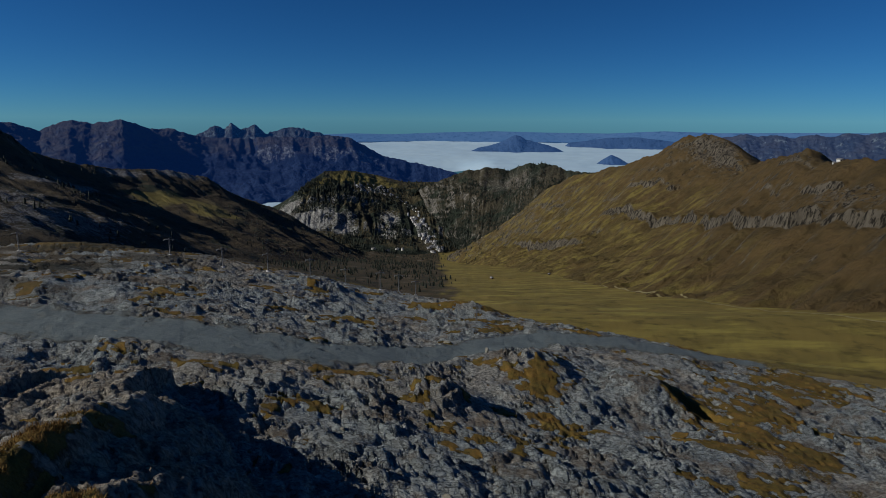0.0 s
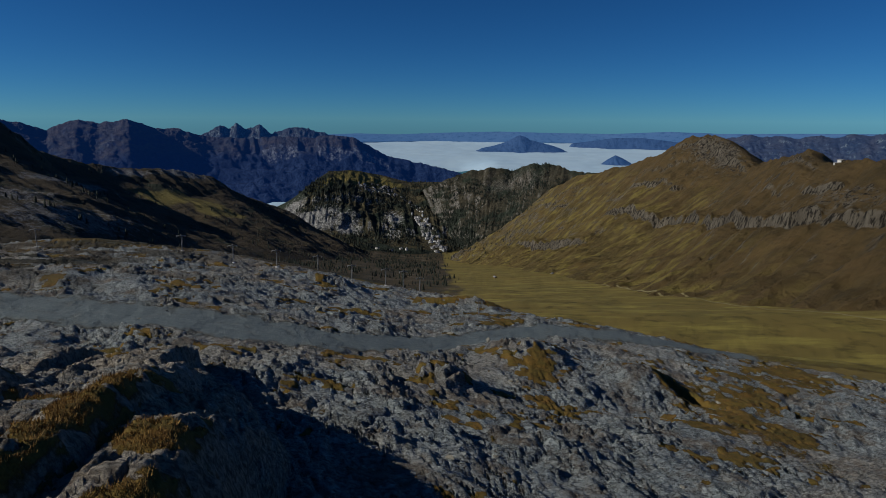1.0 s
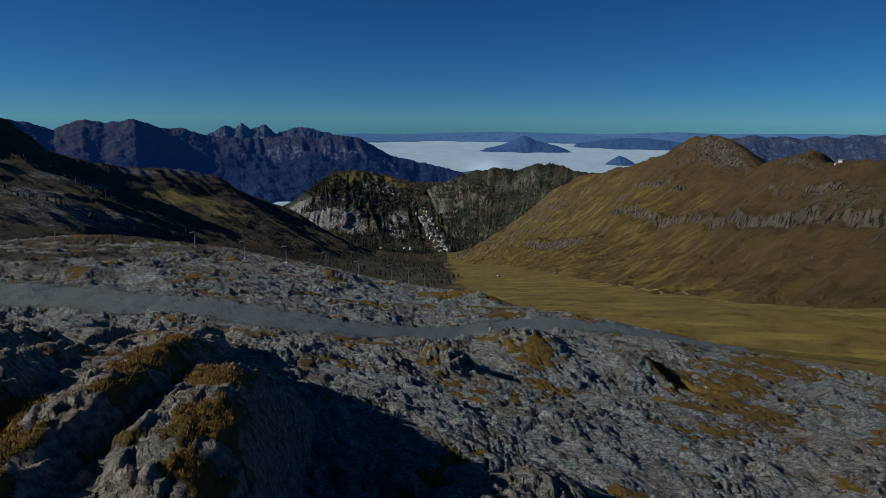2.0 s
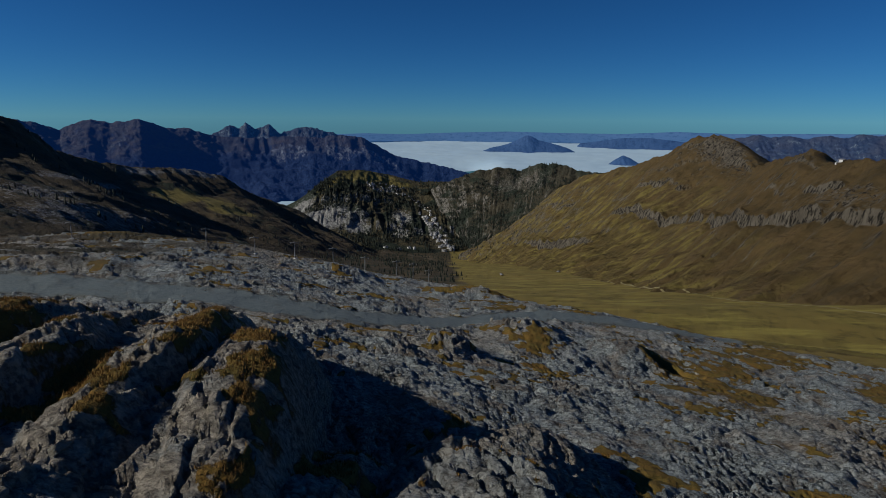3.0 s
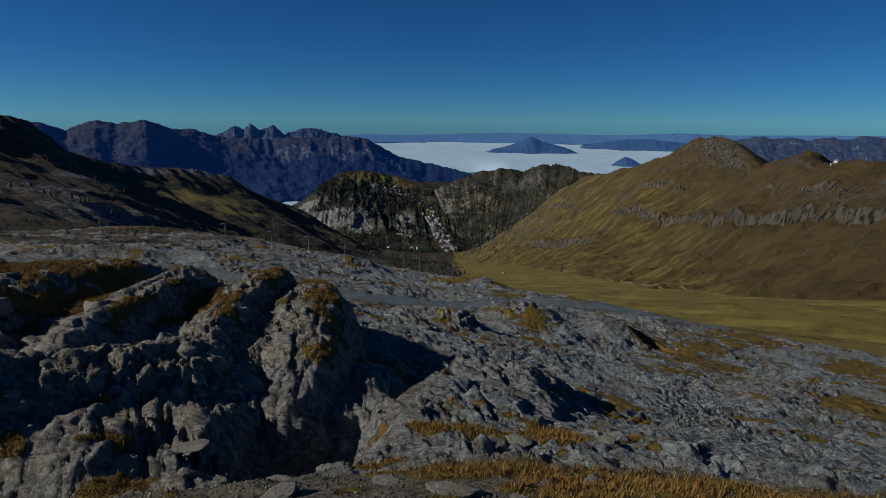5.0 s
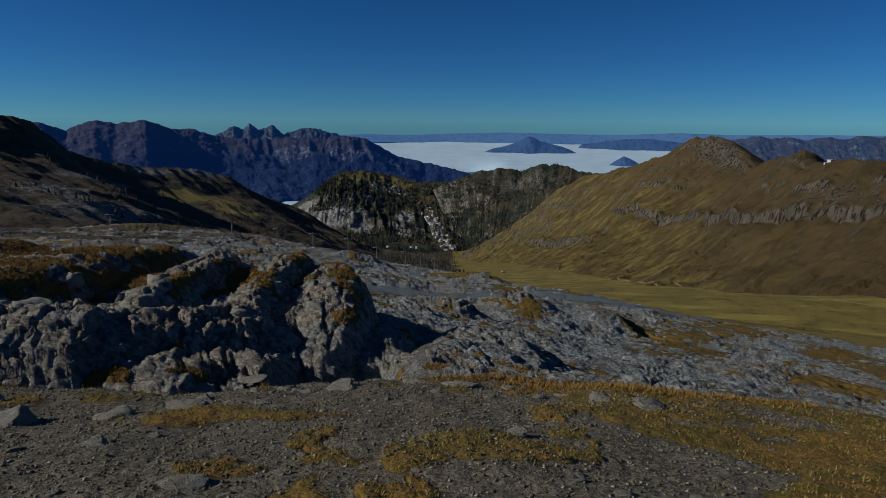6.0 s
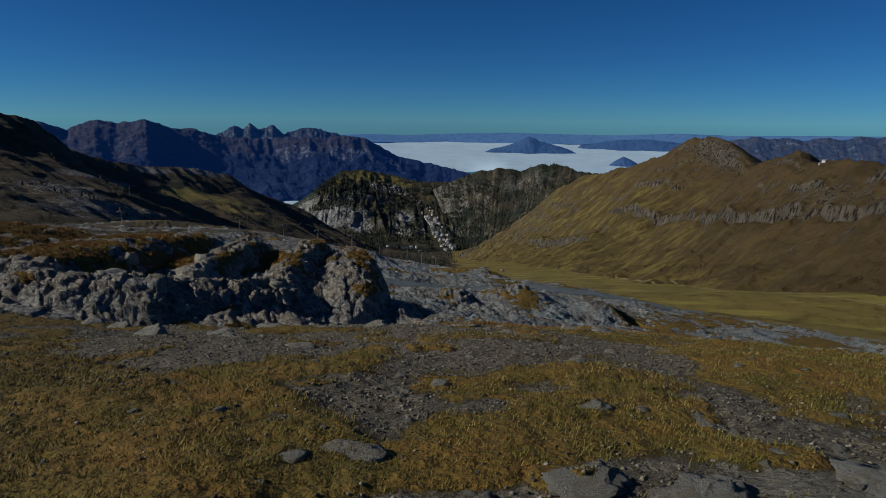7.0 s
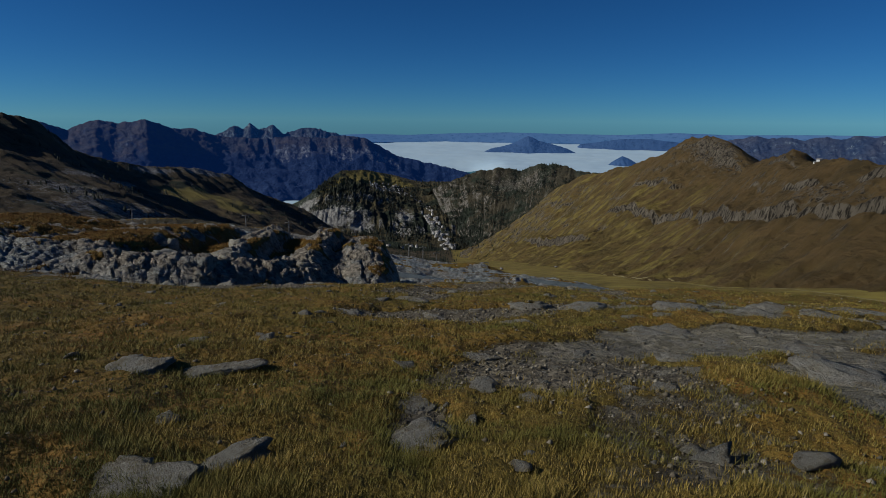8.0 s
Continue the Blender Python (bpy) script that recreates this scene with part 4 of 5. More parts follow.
forest("woods", "scattered dark trees on the shaded slope", on_slope(left_grid, 1500, 6, lambda x, y, z, t, s: fbm(x / 120, y / 120, 4, 207) + 0.45 * (s - 0.6) > 0.14), 4, 9, 35)
rs = np.random.RandomState(9)
fx, fy = rs.uniform(-480, 60, 4600), rs.uniform(620, 1980, 4600)
fz = height(fx, fy)
keep = (fbm(fx / 55, fy / 90, 4, 211) > 0.0 - 0.0002 * (fy - 700)) & (fx < 22 - 0.02 * (fy - 700) + 30 * fbm(fx / 50, fy / 70, 3, 157) + 0.35 * np.maximum(fy - 1700, 0))
forest("woods", "dark spruce woods on the valley floor", np.stack([fx, fy, fz], -1)[keep], 3, 9, 37)
forest("woods", "low bushes and spruces along a ridge foot", on_slope(right_grid, 900, 8, lambda x, y, z, t, s: (s < 0.16) & (fbm(x / 60, y / 60, 3, 213) > 0.05)), 5, 11, 39)


# ---- buildings ----
def plain(name, dark, light, scale=0.6, rough=0.8):
    m = Mat(name)
    return m.done(m.ramp(m.noise(scale, 5), (0.35, dark), (0.65, light)), rough)


CONCRETE = plain("pale_concrete", (0.58, 0.58, 0.575), (0.76, 0.755, 0.74))
TIMBER = plain("weathered_timber", (0.10, 0.065, 0.04), (0.19, 0.13, 0.08), 2.0)
ROOFING = plain("grey_roofing", (0.16, 0.16, 0.17), (0.30, 0.30, 0.31))
STEEL = plain("galvanised_steel", (0.10, 0.105, 0.11), (0.17, 0.175, 0.18), 3.0, 0.5)
PANE = plain("dark_window", (0.02, 0.025, 0.03), (0.05, 0.055, 0.065), 0.5, 0.25)


def box_mesh(name, parts):
    """One mesh of bevel-free boxes, each given as its middle and its half sizes."""
    verts, quads = [], []
    for (cx, cy, cz), (hx, hy, hz) in parts:
        n = len(verts)
        verts += [(cx + sx * hx, cy + sy * hy, cz + sz * hz) for sz in (-1, 1) for sx, sy in ((-1, -1), (1, -1), (1, 1), (-1, 1))]
        quads += [(n, n + 3, n + 2, n + 1), (n + 4, n + 5, n + 6, n + 7)] + [(n + k, n + (k + 1) % 4, n + 4 + (k + 1) % 4, n + 4 + k) for k in range(4)]
    return mesh_from(name, verts, quads)


def apartment_block(length, depth, floors):
    top = floors * 3.0
    ob = tagged(new("apartment_building"), "pale concrete apartment block with rows of dark windows", "building", "resort buildings")
    part("wall", box_mesh("wall", [((0, 0, top / 2 - 2), (length / 2, depth / 2, top / 2 + 2))]), CONCRETE, ob)
    part("roof", box_mesh("roof", [((0, 0, top + 0.25), (length / 2 + 0.5, depth / 2 + 0.5, 0.3)), ((length * 0.2, 0, top + 1.4), (2.0, 1.6, 1.0))]), ROOFING, ob)
    for k in range(floors):
        rows = [((-length / 2 + 2 + 3.4 * j, -depth / 2, 3.0 * k + 1.6), (1.2, 0.12, 0.9)) for j in range(int((length - 2) // 3.4))]
        part("window_row", box_mesh("window_row", rows), PANE, ob)
        part("balcony", box_mesh("balcony", [((0, -depth / 2 - 0.6, 3.0 * k + 0.25), (length / 2 - 0.6, 0.6, 0.35))]), CONCRETE, ob)
    return ob


def chalet(wide, deep, tall, walls=None):
    ob = tagged(new("chalet"), "small timber chalet with a pale gable on the hillside", "house", "chalets")
    part("wall", box_mesh("wall", [((0, 0, tall / 2 - 1), (wide / 2, deep / 2, tall / 2 + 1))]), walls or CONCRETE, ob)
    v = [(-wide / 2 - 1, -deep / 2 - 1, tall), (wide / 2 + 1, -deep / 2 - 1, tall), (wide / 2 + 1, deep / 2 + 1, tall), (-wide / 2 - 1, deep / 2 + 1, tall),
         (0, -deep / 2 - 1, tall + wide * 0.33), (0, deep / 2 + 1, tall + wide * 0.33)]
    part("roof", mesh_from("roof", v, [(0, 4, 5, 3), (1, 2, 5, 4), (0, 3, 2, 1)], [(0, 1, 4), (2, 3, 5)]), ROOFING, ob)
    part("upper_storey", box_mesh("upper_storey", [((0, -deep / 2 - 0.15, tall * 0.72), (wide / 2 - 0.2, 0.12, tall * 0.2))]), TIMBER, ob)
    for k in (-1, 1):
        part("window", box_mesh("window", [((k * wide * 0.25, -deep / 2 - 0.1, tall * 0.3), (0.8, 0.12, 0.8))]), PANE, ob)
    return ob


def settle(ob, grid, t, s, turn, sink=0.5):
    p = grid[int(t * (grid.shape[0] - 1)), int(s * (grid.shape[1] - 1))]
    ob.matrix_basis = Matrix.Translation((p[0], p[1], p[2] - sink)) @ Matrix.Rotation(radians(turn), 4, "Z")
    return ob


rng = random.Random(21)
flats = [apartment_block(11, 5.5, 2), apartment_block(7.5, 6, 3), apartment_block(14, 5.5, 2)]
spots = [(0.02 + 0.46 * f, 0.805 - 0.07 * f + rng.uniform(-0.03, 0.03)) for f in [rng.random() ** 1.3 for _ in range(62)]]
spots += [(0.06, 0.81), (0.05, 0.66), (0.06, 0.64), (0.03, 0.60), (0.04, 0.55), (0.36, 0.755)]
for k, (t, s) in enumerate(spots):
    ob = flats[k] if k < 3 else copy_thing(flats[rng.randrange(3)], Matrix())
    settle(ob, village_grid, t, s, rng.uniform(-40, 40), 1.0)
huts = [chalet(5, 6, 3), chalet(4.4, 5, 2.6)]
spots = [(rng.uniform(0.70, 0.84), rng.uniform(0.48, 0.66)) for _ in range(80)] + [(0.72 - 0.2 * f + rng.uniform(-0.02, 0.02), 0.68 + 0.08 * f + rng.uniform(-0.015, 0.015)) for f in [k / 24 for k in range(25)]]
for k, (t, s) in enumerate(spots):
    ob = huts[k] if k < 2 else copy_thing(huts[rng.randrange(2)], Matrix())
    settle(ob, village_grid, t, s, rng.uniform(-60, 60))
for s, turn, size in ((0.684, 10, 1.0), (0.681, -20, 0.8)):
    ob = tagged(settle(copy_thing(huts[0], Matrix()), right_grid, 1.0, s, turn, 0.3), "low pale mountain hut on the grassy ridge", "house", "ridge huts")
    ob.scale = (size * 0.9, size * 0.75, size * 0.6)

for x, y, turn in ((84, 861, 15), (188, 981, -30)):
    ob = tagged(chalet(3.0, 4.4, 1.6, TIMBER), "small dark timber shed on the valley meadow", "house", "valley sheds")
    spot = right_grid.reshape(-1, 3)
    z = max(at_ground(x, y), float(spot[((spot[:, 0] - x) ** 2 + (spot[:, 1] - y) ** 2).argmin(), 2]) if y > 900 else -999)
    ob.matrix_basis = Matrix.Translation((x, y, z - 0.4)) @ Matrix.Rotation(radians(turn), 4, "Z")


# ---- lift pylons ----
def lift_pylon():
    ob = tagged(new("lift_pylon"), "slim grey steel ski-lift pylon with a crossarm", "pylon", "ski-lift pylons")
    v, q, t = tapered(10, [(-0.6, 0.26), (0, 0.26), (0.05, 0.17), (8.6, 0.10)])
    part("mast", mesh_from("mast", v, q, t), STEEL, ob)
    part("footing", box_mesh("footing", [((0, 0, -0.4), (0.6, 0.6, 0.65))]), CONCRETE, ob)
    part("crossarm", box_mesh("crossarm", [((0, 0, 8.4), (1.7, 0.11, 0.14)), ((0, 0, 8.75), (0.25, 0.15, 0.2))]), STEEL, ob)
    for side in (-1, 1):
        part("sheave_train", box_mesh("sheave_train", [((side * 1.6, 0, 8.12), (0.10, 1.0, 0.12))] + [((side * 1.6, k * 0.45, 8.0), (0.06, 0.18, 0.18)) for k in (-2, -1, 1, 2)]), STEEL, ob)
    part("ladder", box_mesh("ladder", [((0.32, 0.14, 4.2), (0.02, 0.02, 4.0)), ((0.32, -0.14, 4.2), (0.02, 0.02, 4.0))] + [((0.32, 0, 0.5 + 0.4 * k), (0.015, 0.13, 0.015)) for k in range(19)]), STEEL, ob)
    return ob


PYLONS = [(-151, 282, 7), (-99, 290, 6.5), (-74, 276, 7), (-60, 284, 7), (-44, 284, 8), (-32, 292, 7), (-19, 300, 7.5), (-12, 308, 8), (-5, 314, 6.5), (16, 238, 5)]
pylon = lift_pylon()
for k, (x, y, tall) in enumerate(PYLONS):
    ob = pylon if k == 0 else copy_thing(pylon, Matrix())
    ob.matrix_basis = Matrix.Translation((x, y, at_ground(x, y) - 0.1)) @ Matrix.Rotation(radians(12), 4, "Z") @ Matrix.Diagonal((1, 1, tall / 8.8, 1))


# ---- rocks ----
def stone_material():
    m = Mat("loose_limestone")
    c, fine = limestone_colour(m)
    c = m.mix(m.step(m.noise(3.0, 8, 0.75), 0.46, 0.64), c, (0.12, 0.105, 0.062))
    c = m.mix(m.step(m.noise(22, 7, 0.8), 0.52, 0.62), c, (0.065, 0.06, 0.046))
    c = m.mix(0.68, c, (0.215, 0.188, 0.140))
    return m.done(c, 0.95, m.math("ADD", fine, m.math("MULTIPLY", m.noise(13, 8, 0.75), 0.8)), 1.0, 0.16)


STONE = stone_material()


def rock_mesh(name, seed, level, flat=1.0, cuts=7, rough=0.22):
    """A broken block: a ball cut by random planes, roughened, about two metres wide."""
    rng = random.Random(seed)
    bm = bmesh.new()
    bmesh.ops.create_icosphere(bm, subdivisions=level, radius=1.0)
    planes = []
    for _ in range(cuts):
        n = Vector((rng.gauss(0, 1), rng.gauss(0, 1), rng.gauss(0, 0.8))).normalized()
        planes.append((n, rng.uniform(0.36, 0.72)))
    planes.append((Vector((rng.uniform(-0.2, 0.2), rng.uniform(-0.2, 0.2), 1)).normalized(), 0.55))
    shift = Vector((seed * 3.7, seed * 1.9, seed * 7.1))
    for v in bm.verts:
        for n, d in planes:
            over = v.co.dot(n) - d
            if over > 0:
                v.co -= n * over * 0.98
        k = (noise.fractal(v.co * 2.2 + shift, 1.0, 2.1, 4) + 0.5 * noise.ridged_multi_fractal(v.co * 4.5 + shift, 0.9, 2.1, 4, 1.0, 2.0) - 0.5) * rough
        v.co += v.co.normalized() * k
        v.co.z *= flat
    me = bpy.data.meshes.new(name)
    bm.to_mesh(me)
    bm.free()
    shade_smooth(me)
    me.materials.append(STONE)
    return me


BOULDERS = [rock_mesh("boulder", 40 + k, 3, 0.75, 15, 0.16) for k in range(8)]
PAVING = [rock_mesh("slab", 160 + k, 4, 0.085, 16, 0.16) for k in range(7)]
SLABS = [rock_mesh("slab", 60 + k, 4, 0.2, 12, 0.2) for k in range(7)]
STONES = [rock_mesh("stone", 80 + k, 2, 0.36, 7) for k in range(8)]


def lay(name, meshes, spots, label, category, group, seed, sink, tilt=12):
    """Rocks at (x, y, half width), settled into the land."""
    rng = random.Random(seed)
    xy = np.array([(x, y) for x, y, _ in spots], float)
    for (x, y, r), z in zip(spots, height(xy[:, 0], xy[:, 1])):
        ob = tagged(new(name, meshes[rng.randrange(len(meshes))]), label, category, group)
        squash = rng.uniform(0.7, 1.3)
        ob.matrix_basis = Matrix.Translation((x, y, z + r * sink)) @ Euler((radians(rng.uniform(-tilt, tilt)), radians(rng.uniform(-tilt, tilt)), rng.uniform(0, 6.28))).to_matrix().to_4x4() @ Matrix.Diagonal((r * squash, r / squash, r, 1))


def scatter(count, seed, x0, x1, y0, y1, low, high, keep=None, power=2.5):
    rs = np.random.RandomState(seed)
    x, y = rs.uniform(x0, x1, count), rs.uniform(y0, y1, count)
    r = low + (high - low) * rs.uniform(0, 1, count) ** power
    k = keep(x, y) if keep is not None else np.ones(count, bool)
    return list(zip(x[k].tolist(), y[k].tolist(), r[k].tolist()))


# blocks and boulders round the spur, the pit and the brow
lay("boulder", BOULDERS, [(-14, 36.5, 1.4), (-11, 38, 0.9), (-17.5, 40, 1.0), (-9, 40.5, 0.7), (-21, 43, 1.4), (-6.2, 43, 0.6), (-18.5, 66.5, 1.1), (-21, 68, 1.3), (-16, 64, 1.2), (-24.5, 68.5, 1.8), (-27, 70, 1.7),
    (-30, 66, 1.5), (-12, 64, 1.3), (-33, 70, 1.6), (-4.5, 54, 1.2), (-1.5, 57.5, 1.3), (2, 60, 0.9), (-28, 57, 2.2), (-33, 60, 1.9), (-23, 60.5, 1.6), (7, 62, 1.3), (12, 60, 1.2)],
    "rounded grey limestone boulder bedded in the slope", "boulder", "boulders below the spur", 3, -0.15)
lay("boulder", BOULDERS, scatter(60, 72, -36, 2, 48, 70, 0.2, 0.75), "broken limestone block below the rock spur", "boulder", "blocks below the spur", 14, -0.1, 25)
lay("boulder", BOULDERS, scatter(40, 73, -60, 70, 100, 200, 0.4, 1.2), "weathered limestone block on the bare karst", "boulder", "blocks on the karst", 5, 0.1, 20)
# bedded slabs in the meadow
lay("slab", SLABS, [(0.6, 10.2, 0.45), (-0.45, 6.8, 0.5), (-0.2, 5.5, 0.65), (0.5, 7.4, 0.4), (2.9, 7.3, 0.4), (-4.6, 8.1, 0.95), (-3.6, 8.3, 0.7), (-2.6, 4.35, 0.75), (-2.0, 4.6, 0.5), (2.5, 10.4, 0.3), (3.6, 20.6, 0.7), (0.3, 22.8, 0.4),
    (2.6, 16.6, 0.8), (-2.4, 14.5, 0.6), (-0.2, 14.8, 0.7), (-1.2, 17.5, 0.6), (5.6, 20, 0.5), (1.6, 13.2, 0.5), (-6.5, 16, 0.5), (4.4, 26, 0.6), (-5, 30, 0.7), (-9, 33, 0.8), (3, 34, 0.6)],
    "flat pale limestone slab bedded in dry grass", "rock slab", "slabs in the meadow", 6, -0.05, 5)
lay("slab", PAVING, scatter(80, 75, 3.4, 15.5, 5.5, 20, 0.4, 1.25, lambda x, y: bump(x, y, 8.8, 11.8, 6.0, 7.2, 12, 3) > 0.4, power=1.4), "broad grey limestone pavement slab with grassy joints", "rock slab", "limestone pavement", 7, -0.012, 2)
lay("slab", SLABS, scatter(50, 77, -16, 12, 38, 56, 0.4, 1.4), "tilted limestone slab on the brow above the pit", "rock slab", "slabs on the brow", 8, 0.02, 10)
lay("stone", STONES, scatter(200, 79, -14, 14, 4, 44, 0.05, 0.26, lambda x, y: np.abs(x) < 2.5 + 0.5 * y, 2.0), "loose pale stone in dry grass", "stone", "loose stones", 9, 0.06, 16)
lay("stone", STONES, scatter(230, 83, -2, 12, 4.5, 24, 0.05, 0.24, lambda x, y: zones(x, y)[0] < 0.75, 2.2), "flat pale limestone chip among gravel and thin grass", "stone", "chips by the pavement", 15, 0.05, 12)
lay("stone", STONES, scatter(90, 85, -6, 0.5, 9, 26, 0.06, 0.3, lambda x, y: np.abs(y - 11 - 3.2 * (x + 3.5)) < 2.2, 2.0), "weathered flat stone in a line across the grass", "stone", "stones along a worn strip", 17, 0.04, 10)


# ---- gravel and grass, as stuff ----
def gravel_mesh():
    rs = np.random.RandomState(91)
    n = 90000
    r = 5 + 47 * rs.uniform(0, 1, n) ** 0.8
    a = np.radians(rs.uniform(-40, 40, n))
    x, y = r * np.sin(a), r * np.cos(a)
    grass, gravel, meadow, valley, piste = zones(x, y)
    keep = rs.uniform(0, 1, n) < 0.06 + 0.75 * gravel
    x, y, r = x[keep], y[keep], r[keep]
    n = len(x)
    z = height(x, y)
    size = (0.010 + 0.03 * rs.uniform(0, 1, n) ** 3) * (1 + r / 50)
    shape = np.array([(1, 0, 0), (0, 1, 0), (-1, 0, 0), (0, -1, 0), (0, 0, 0.8), (0, 0, -0.5)], float)
    v = shape[None] * rs.uniform(0.6, 1.4, (n, 6, 1)) + rs.uniform(-0.2, 0.2, (n, 6, 3))
    v = v * size[:, None, None]
    v[..., 2] += z[:, None] + size[:, None] * 0.3
    v[..., 0] += x[:, None]
    v[..., 1] += y[:, None]
    t = np.array([(0, 1, 4), (1, 2, 4), (2, 3, 4), (3, 0, 4), (1, 0, 5), (2, 1, 5), (3, 2, 5), (0, 3, 5)])
    me = mesh_from("gravel", v.reshape(-1, 3), (), (t[None] + 6 * np.arange(n)[:, None, None]).reshape(-1, 3))
    m = Mat("gravel_stone")
    g = m.n.new("ShaderNodeNewGeometry")
    mat = m.done(m.ramp(g.outputs["Random Per Island"], (0.0, (0.06, 0.052, 0.036)), (0.6, (0.125, 0.108, 0.078)), (1.0, (0.26, 0.235, 0.185))), 0.9)
    tagged(part("gravel", me, mat), "loose grey limestone gravel between the grass", "gravel", kind="stuff")


def grass_mesh(seed, n, r0, r1, half, tall):
    """Tufts of dry bent blades, thinner further off."""
    rs = np.random.RandomState(seed)
    r = r0 * (r1 / r0) ** rs.uniform(0, 1, n)
    a = np.radians(rs.uniform(-half, half, n))
    x, y = r * np.sin(a), r * np.cos(a)
    grass, gravel, meadow, valley, piste = zones(x, y)
    keep = rs.uniform(0, 1, n) < np.clip(grass * 1.2 - 0.1, 0.02, 1)
    x, y, r = x[keep], y[keep], r[keep]
    n, blades = len(x), 6
    z = height(x, y)
    big = (0.45 + 0.9 * smooth(-0.2, 0.35, fbm(x / 1.3, y / 1.3, 3, 221))) * tall
    x, y, z, r, big = (np.repeat(w, blades) for w in (x, y, z, r, big))
    m = len(x)
    turn, lean = rs.uniform(0, 2 * np.pi, m), rs.uniform(0.55, 0.99, m)
    up = big * rs.uniform(0.5, 1.2, m)
    wide = 0.0022 + 0.00045 * r
    bx, by = x + rs.normal(0, 0.05, m) * (1 + r / 25), y + rs.normal(0, 0.05, m) * (1 + r / 25)
    dx, dy = np.cos(turn), np.sin(turn)
    v = np.empty((m, 3, 3))
    v[:, 0] = np.stack([bx - dy * wide, by + dx * wide, z - 0.03], -1)
    v[:, 1] = np.stack([bx + dy * wide, by - dx * wide, z - 0.03], -1)
    v[:, 2] = np.stack([bx + dx * up * lean, by + dy * up * lean, z + up * np.sqrt(1 - 0.7 * lean**2)], -1)
    return v.reshape(-1, 3), np.arange(m * 3).reshape(-1, 3)


def cushion_grass(seed, n):
    """Taller brown tufts on the grassy cushions of the spur and the brow."""
    rs = np.random.RandomState(seed)
    x, y = rs.uniform(-66, 20, n), rs.uniform(44, 100, n)
    steep = np.hypot(height(x + 0.4, y) - height(x - 0.4, y), height(x, y + 0.4) - height(x, y - 0.4)) / 0.8
    keep = rs.uniform(0, 1, n) < np.clip(zones(x, y)[0] * 1.6 - 0.6, 0, 1) * (steep < 0.8)
    x, y = x[keep], y[keep]
    z = height(x, y)
    blades = 6
    x, y, z = (np.repeat(w, blades) for w in (x, y, z))
    m = len(x)
    turn, lean = rs.uniform(0, 2 * np.pi, m), rs.uniform(0.2, 0.95, m)
    up, wide = rs.uniform(0.10, 0.32, m), rs.uniform(0.015, 0.035, m)
    bx, by = x + rs.normal(0, 0.10, m), y + rs.normal(0, 0.10, m)
    dx, dy = np.cos(turn), np.sin(turn)
    v = np.empty((m, 3, 3))
    v[:, 0] = np.stack([bx - dy * wide, by + dx * wide, z - 0.06], -1)
    v[:, 1] = np.stack([bx + dy * wide, by - dx * wide, z - 0.06], -1)
    v[:, 2] = np.stack([bx + dx * up * lean, by + dy * up * lean, z + up * np.sqrt(1 - 0.7 * lean**2)], -1)
    return v.reshape(-1, 3), np.arange(m * 3).reshape(-1, 3)


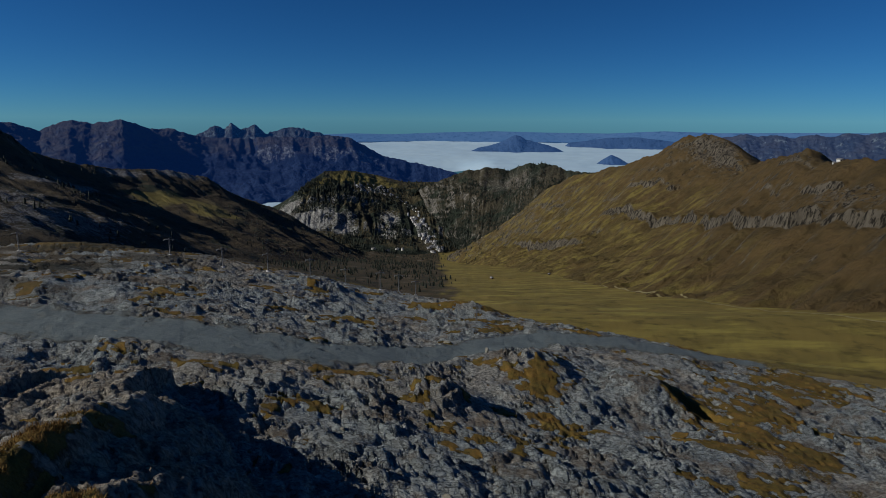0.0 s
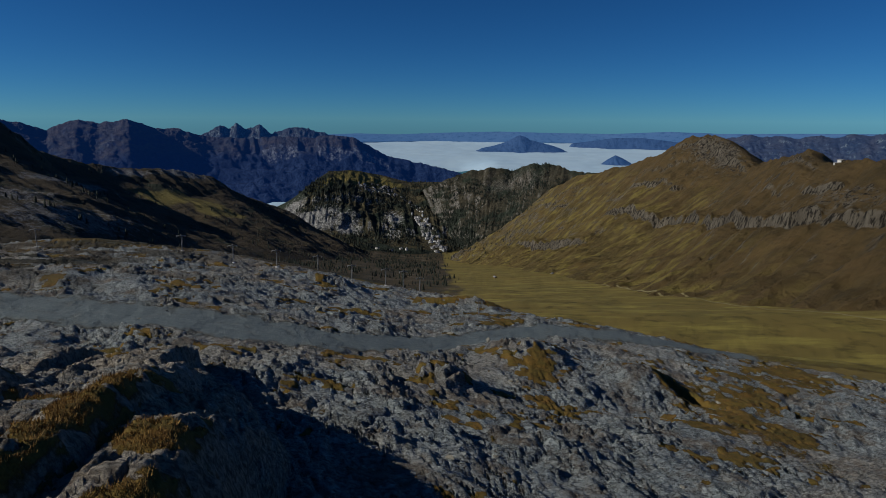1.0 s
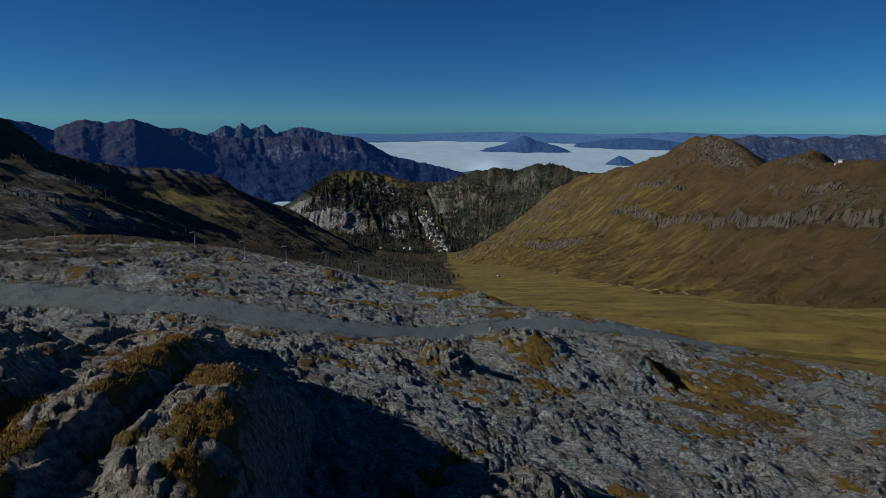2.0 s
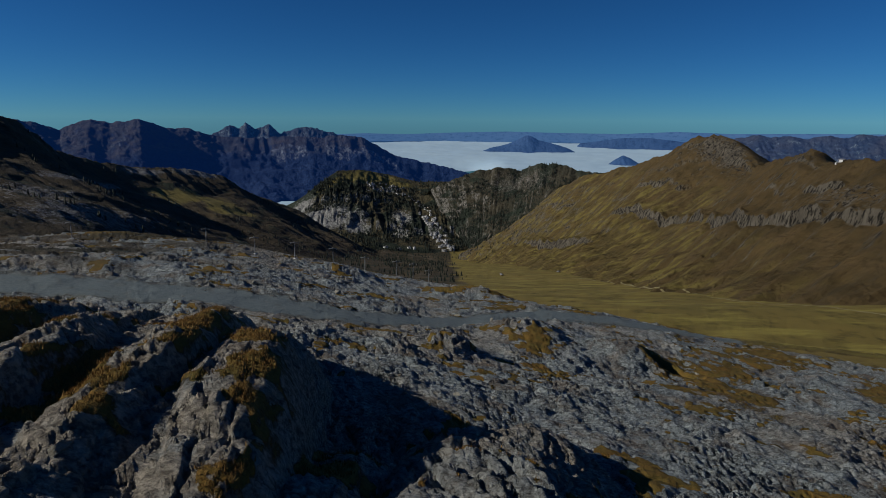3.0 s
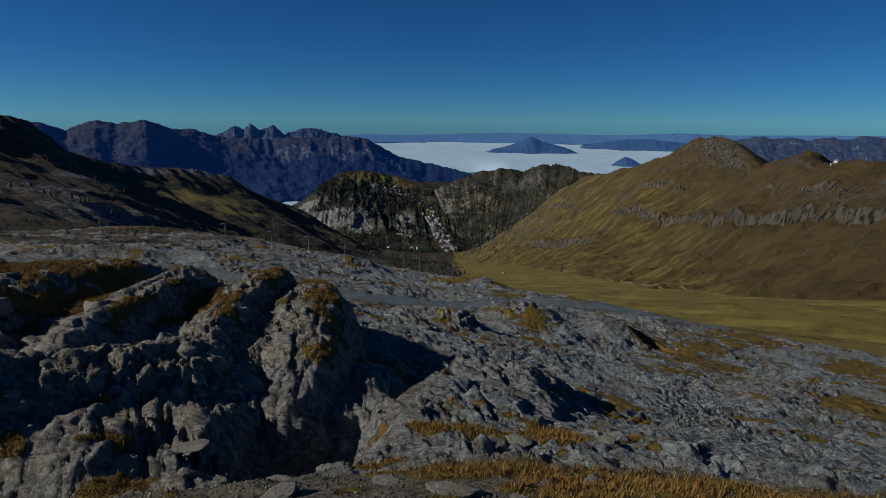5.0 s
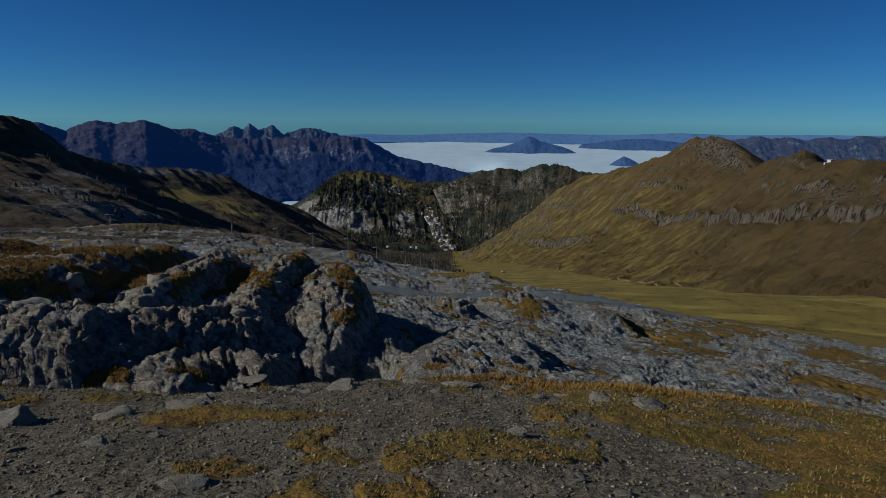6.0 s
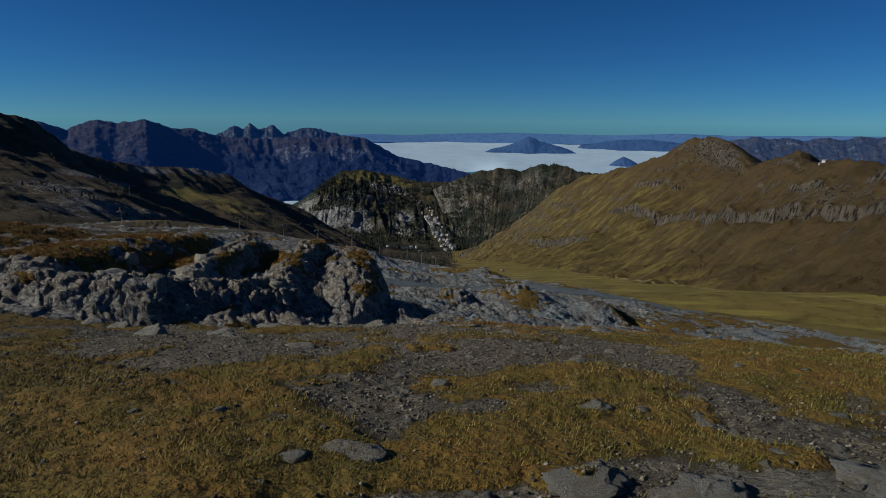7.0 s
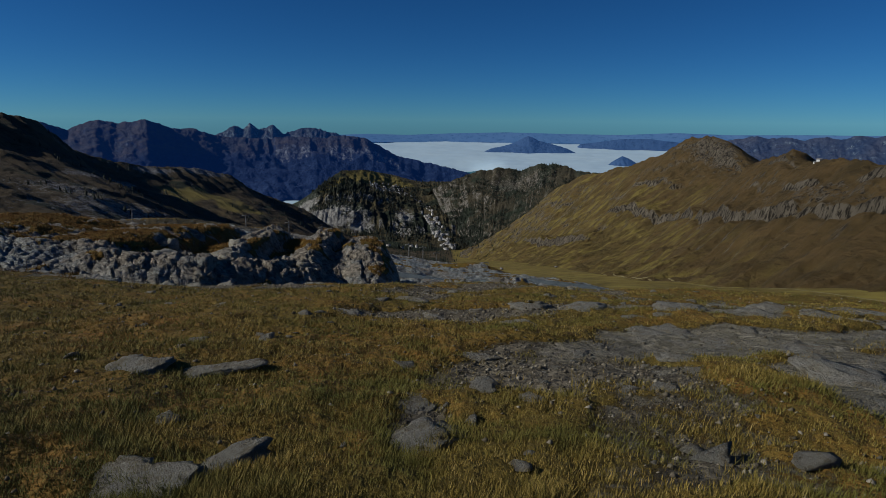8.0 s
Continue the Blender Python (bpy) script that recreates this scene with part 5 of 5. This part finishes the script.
def meadow_grass():
    m = Mat("dry_grass")
    g = m.n.new("ShaderNodeNewGeometry")
    c = m.ramp(g.outputs["Random Per Island"], (0.0, (0.085, 0.075, 0.015)), (0.35, (0.165, 0.125, 0.024)), (0.7, (0.235, 0.165, 0.034)), (1.0, (0.34, 0.26, 0.09)))
    c = m.mix(m.step(m.noise(0.5, 5, 0.65), 0.42, 0.62), c, (0.115, 0.11, 0.022))
    c = m.mix(m.step(m.noise(0.23, 5, 0.65), 0.58, 0.74), c, (0.25, 0.14, 0.028))
    mat = m.done(c, 0.75)
    v, t = grass_mesh(95, 95000, 3.2, 58, 42, 0.085)
    me = mesh_from("meadow_grass", v, (), t)
    tagged(part("meadow_grass", me, mat), "dry golden autumn grass in tufts over the slope", "grass", kind="stuff")
    m = Mat("russet_grass")
    g = m.n.new("ShaderNodeNewGeometry")
    c = m.ramp(g.outputs["Random Per Island"], (0.0, (0.11, 0.062, 0.016)), (0.5, (0.22, 0.118, 0.028)), (1.0, (0.31, 0.19, 0.05)))
    v, t = cushion_grass(97, 100000)
    tagged(part("russet_grass", mesh_from("russet_grass", v, (), t), m.done(c, 0.8)), "russet autumn grass cushions on the rock spur", "grass", kind="stuff")


gravel_mesh()
meadow_grass()


# ---- dirt track on the grassy flank ----
def dirt_track():
    line = [(170, 790), (186, 700), (193, 627), (197, 556), (205, 487), (210, 433), (213, 385), (222, 350), (238, 334), (275, 312), (330, 285)]
    flank = right_mountain.data
    co = np.empty(len(flank.vertices) * 3, np.float32)
    flank.vertices.foreach_get("co", co)
    co = co.reshape(-1, 3)
    p = np.array(line, float)
    d = np.r_[0, np.cumsum(np.linalg.norm(np.diff(p, axis=0), axis=1))]
    s = np.arange(0, d[-1], 3.0)
    x, y = np.interp(s, d, p[:, 0]), np.interp(s, d, p[:, 1])
    side = np.stack([-np.gradient(y), np.gradient(x)], -1)
    side /= np.linalg.norm(side, axis=1)[:, None]
    rows = []
    near = co[(co[:, 0] < 420)]
    for k, w in enumerate((-1.1, -0.4, 0.4, 1.1)):
        qx, qy = x + side[:, 0] * w, y + side[:, 1] * w
        z = np.empty(len(qx))
        for i, (a, b) in enumerate(zip(qx, qy)):
            dist = (near[:, 0] - a) ** 2 + (near[:, 1] - b) ** 2
            pick = np.argpartition(dist, 4)[:4]
            wt = 1 / (dist[pick] + 0.05)
            z[i] = near[pick, 2].max()
        z = np.maximum(np.convolve(np.pad(z, 2, mode="edge"), np.ones(5) / 5, "valid"), height(qx, qy)) + 0.35 + (0.12 if k in (1, 2) else 0)
        rows.append(np.stack([qx, qy, z], -1))
    me = mesh_from("dirt_track", np.concatenate(rows), grid_quads(4, len(x)))
    tagged(part("dirt_track", me, plain("pale_dirt", (0.20, 0.168, 0.075), (0.26, 0.22, 0.11), 0.3)), "pale dirt track crossing the grassy mountain flank", "track", kind="structure")


dirt_track()
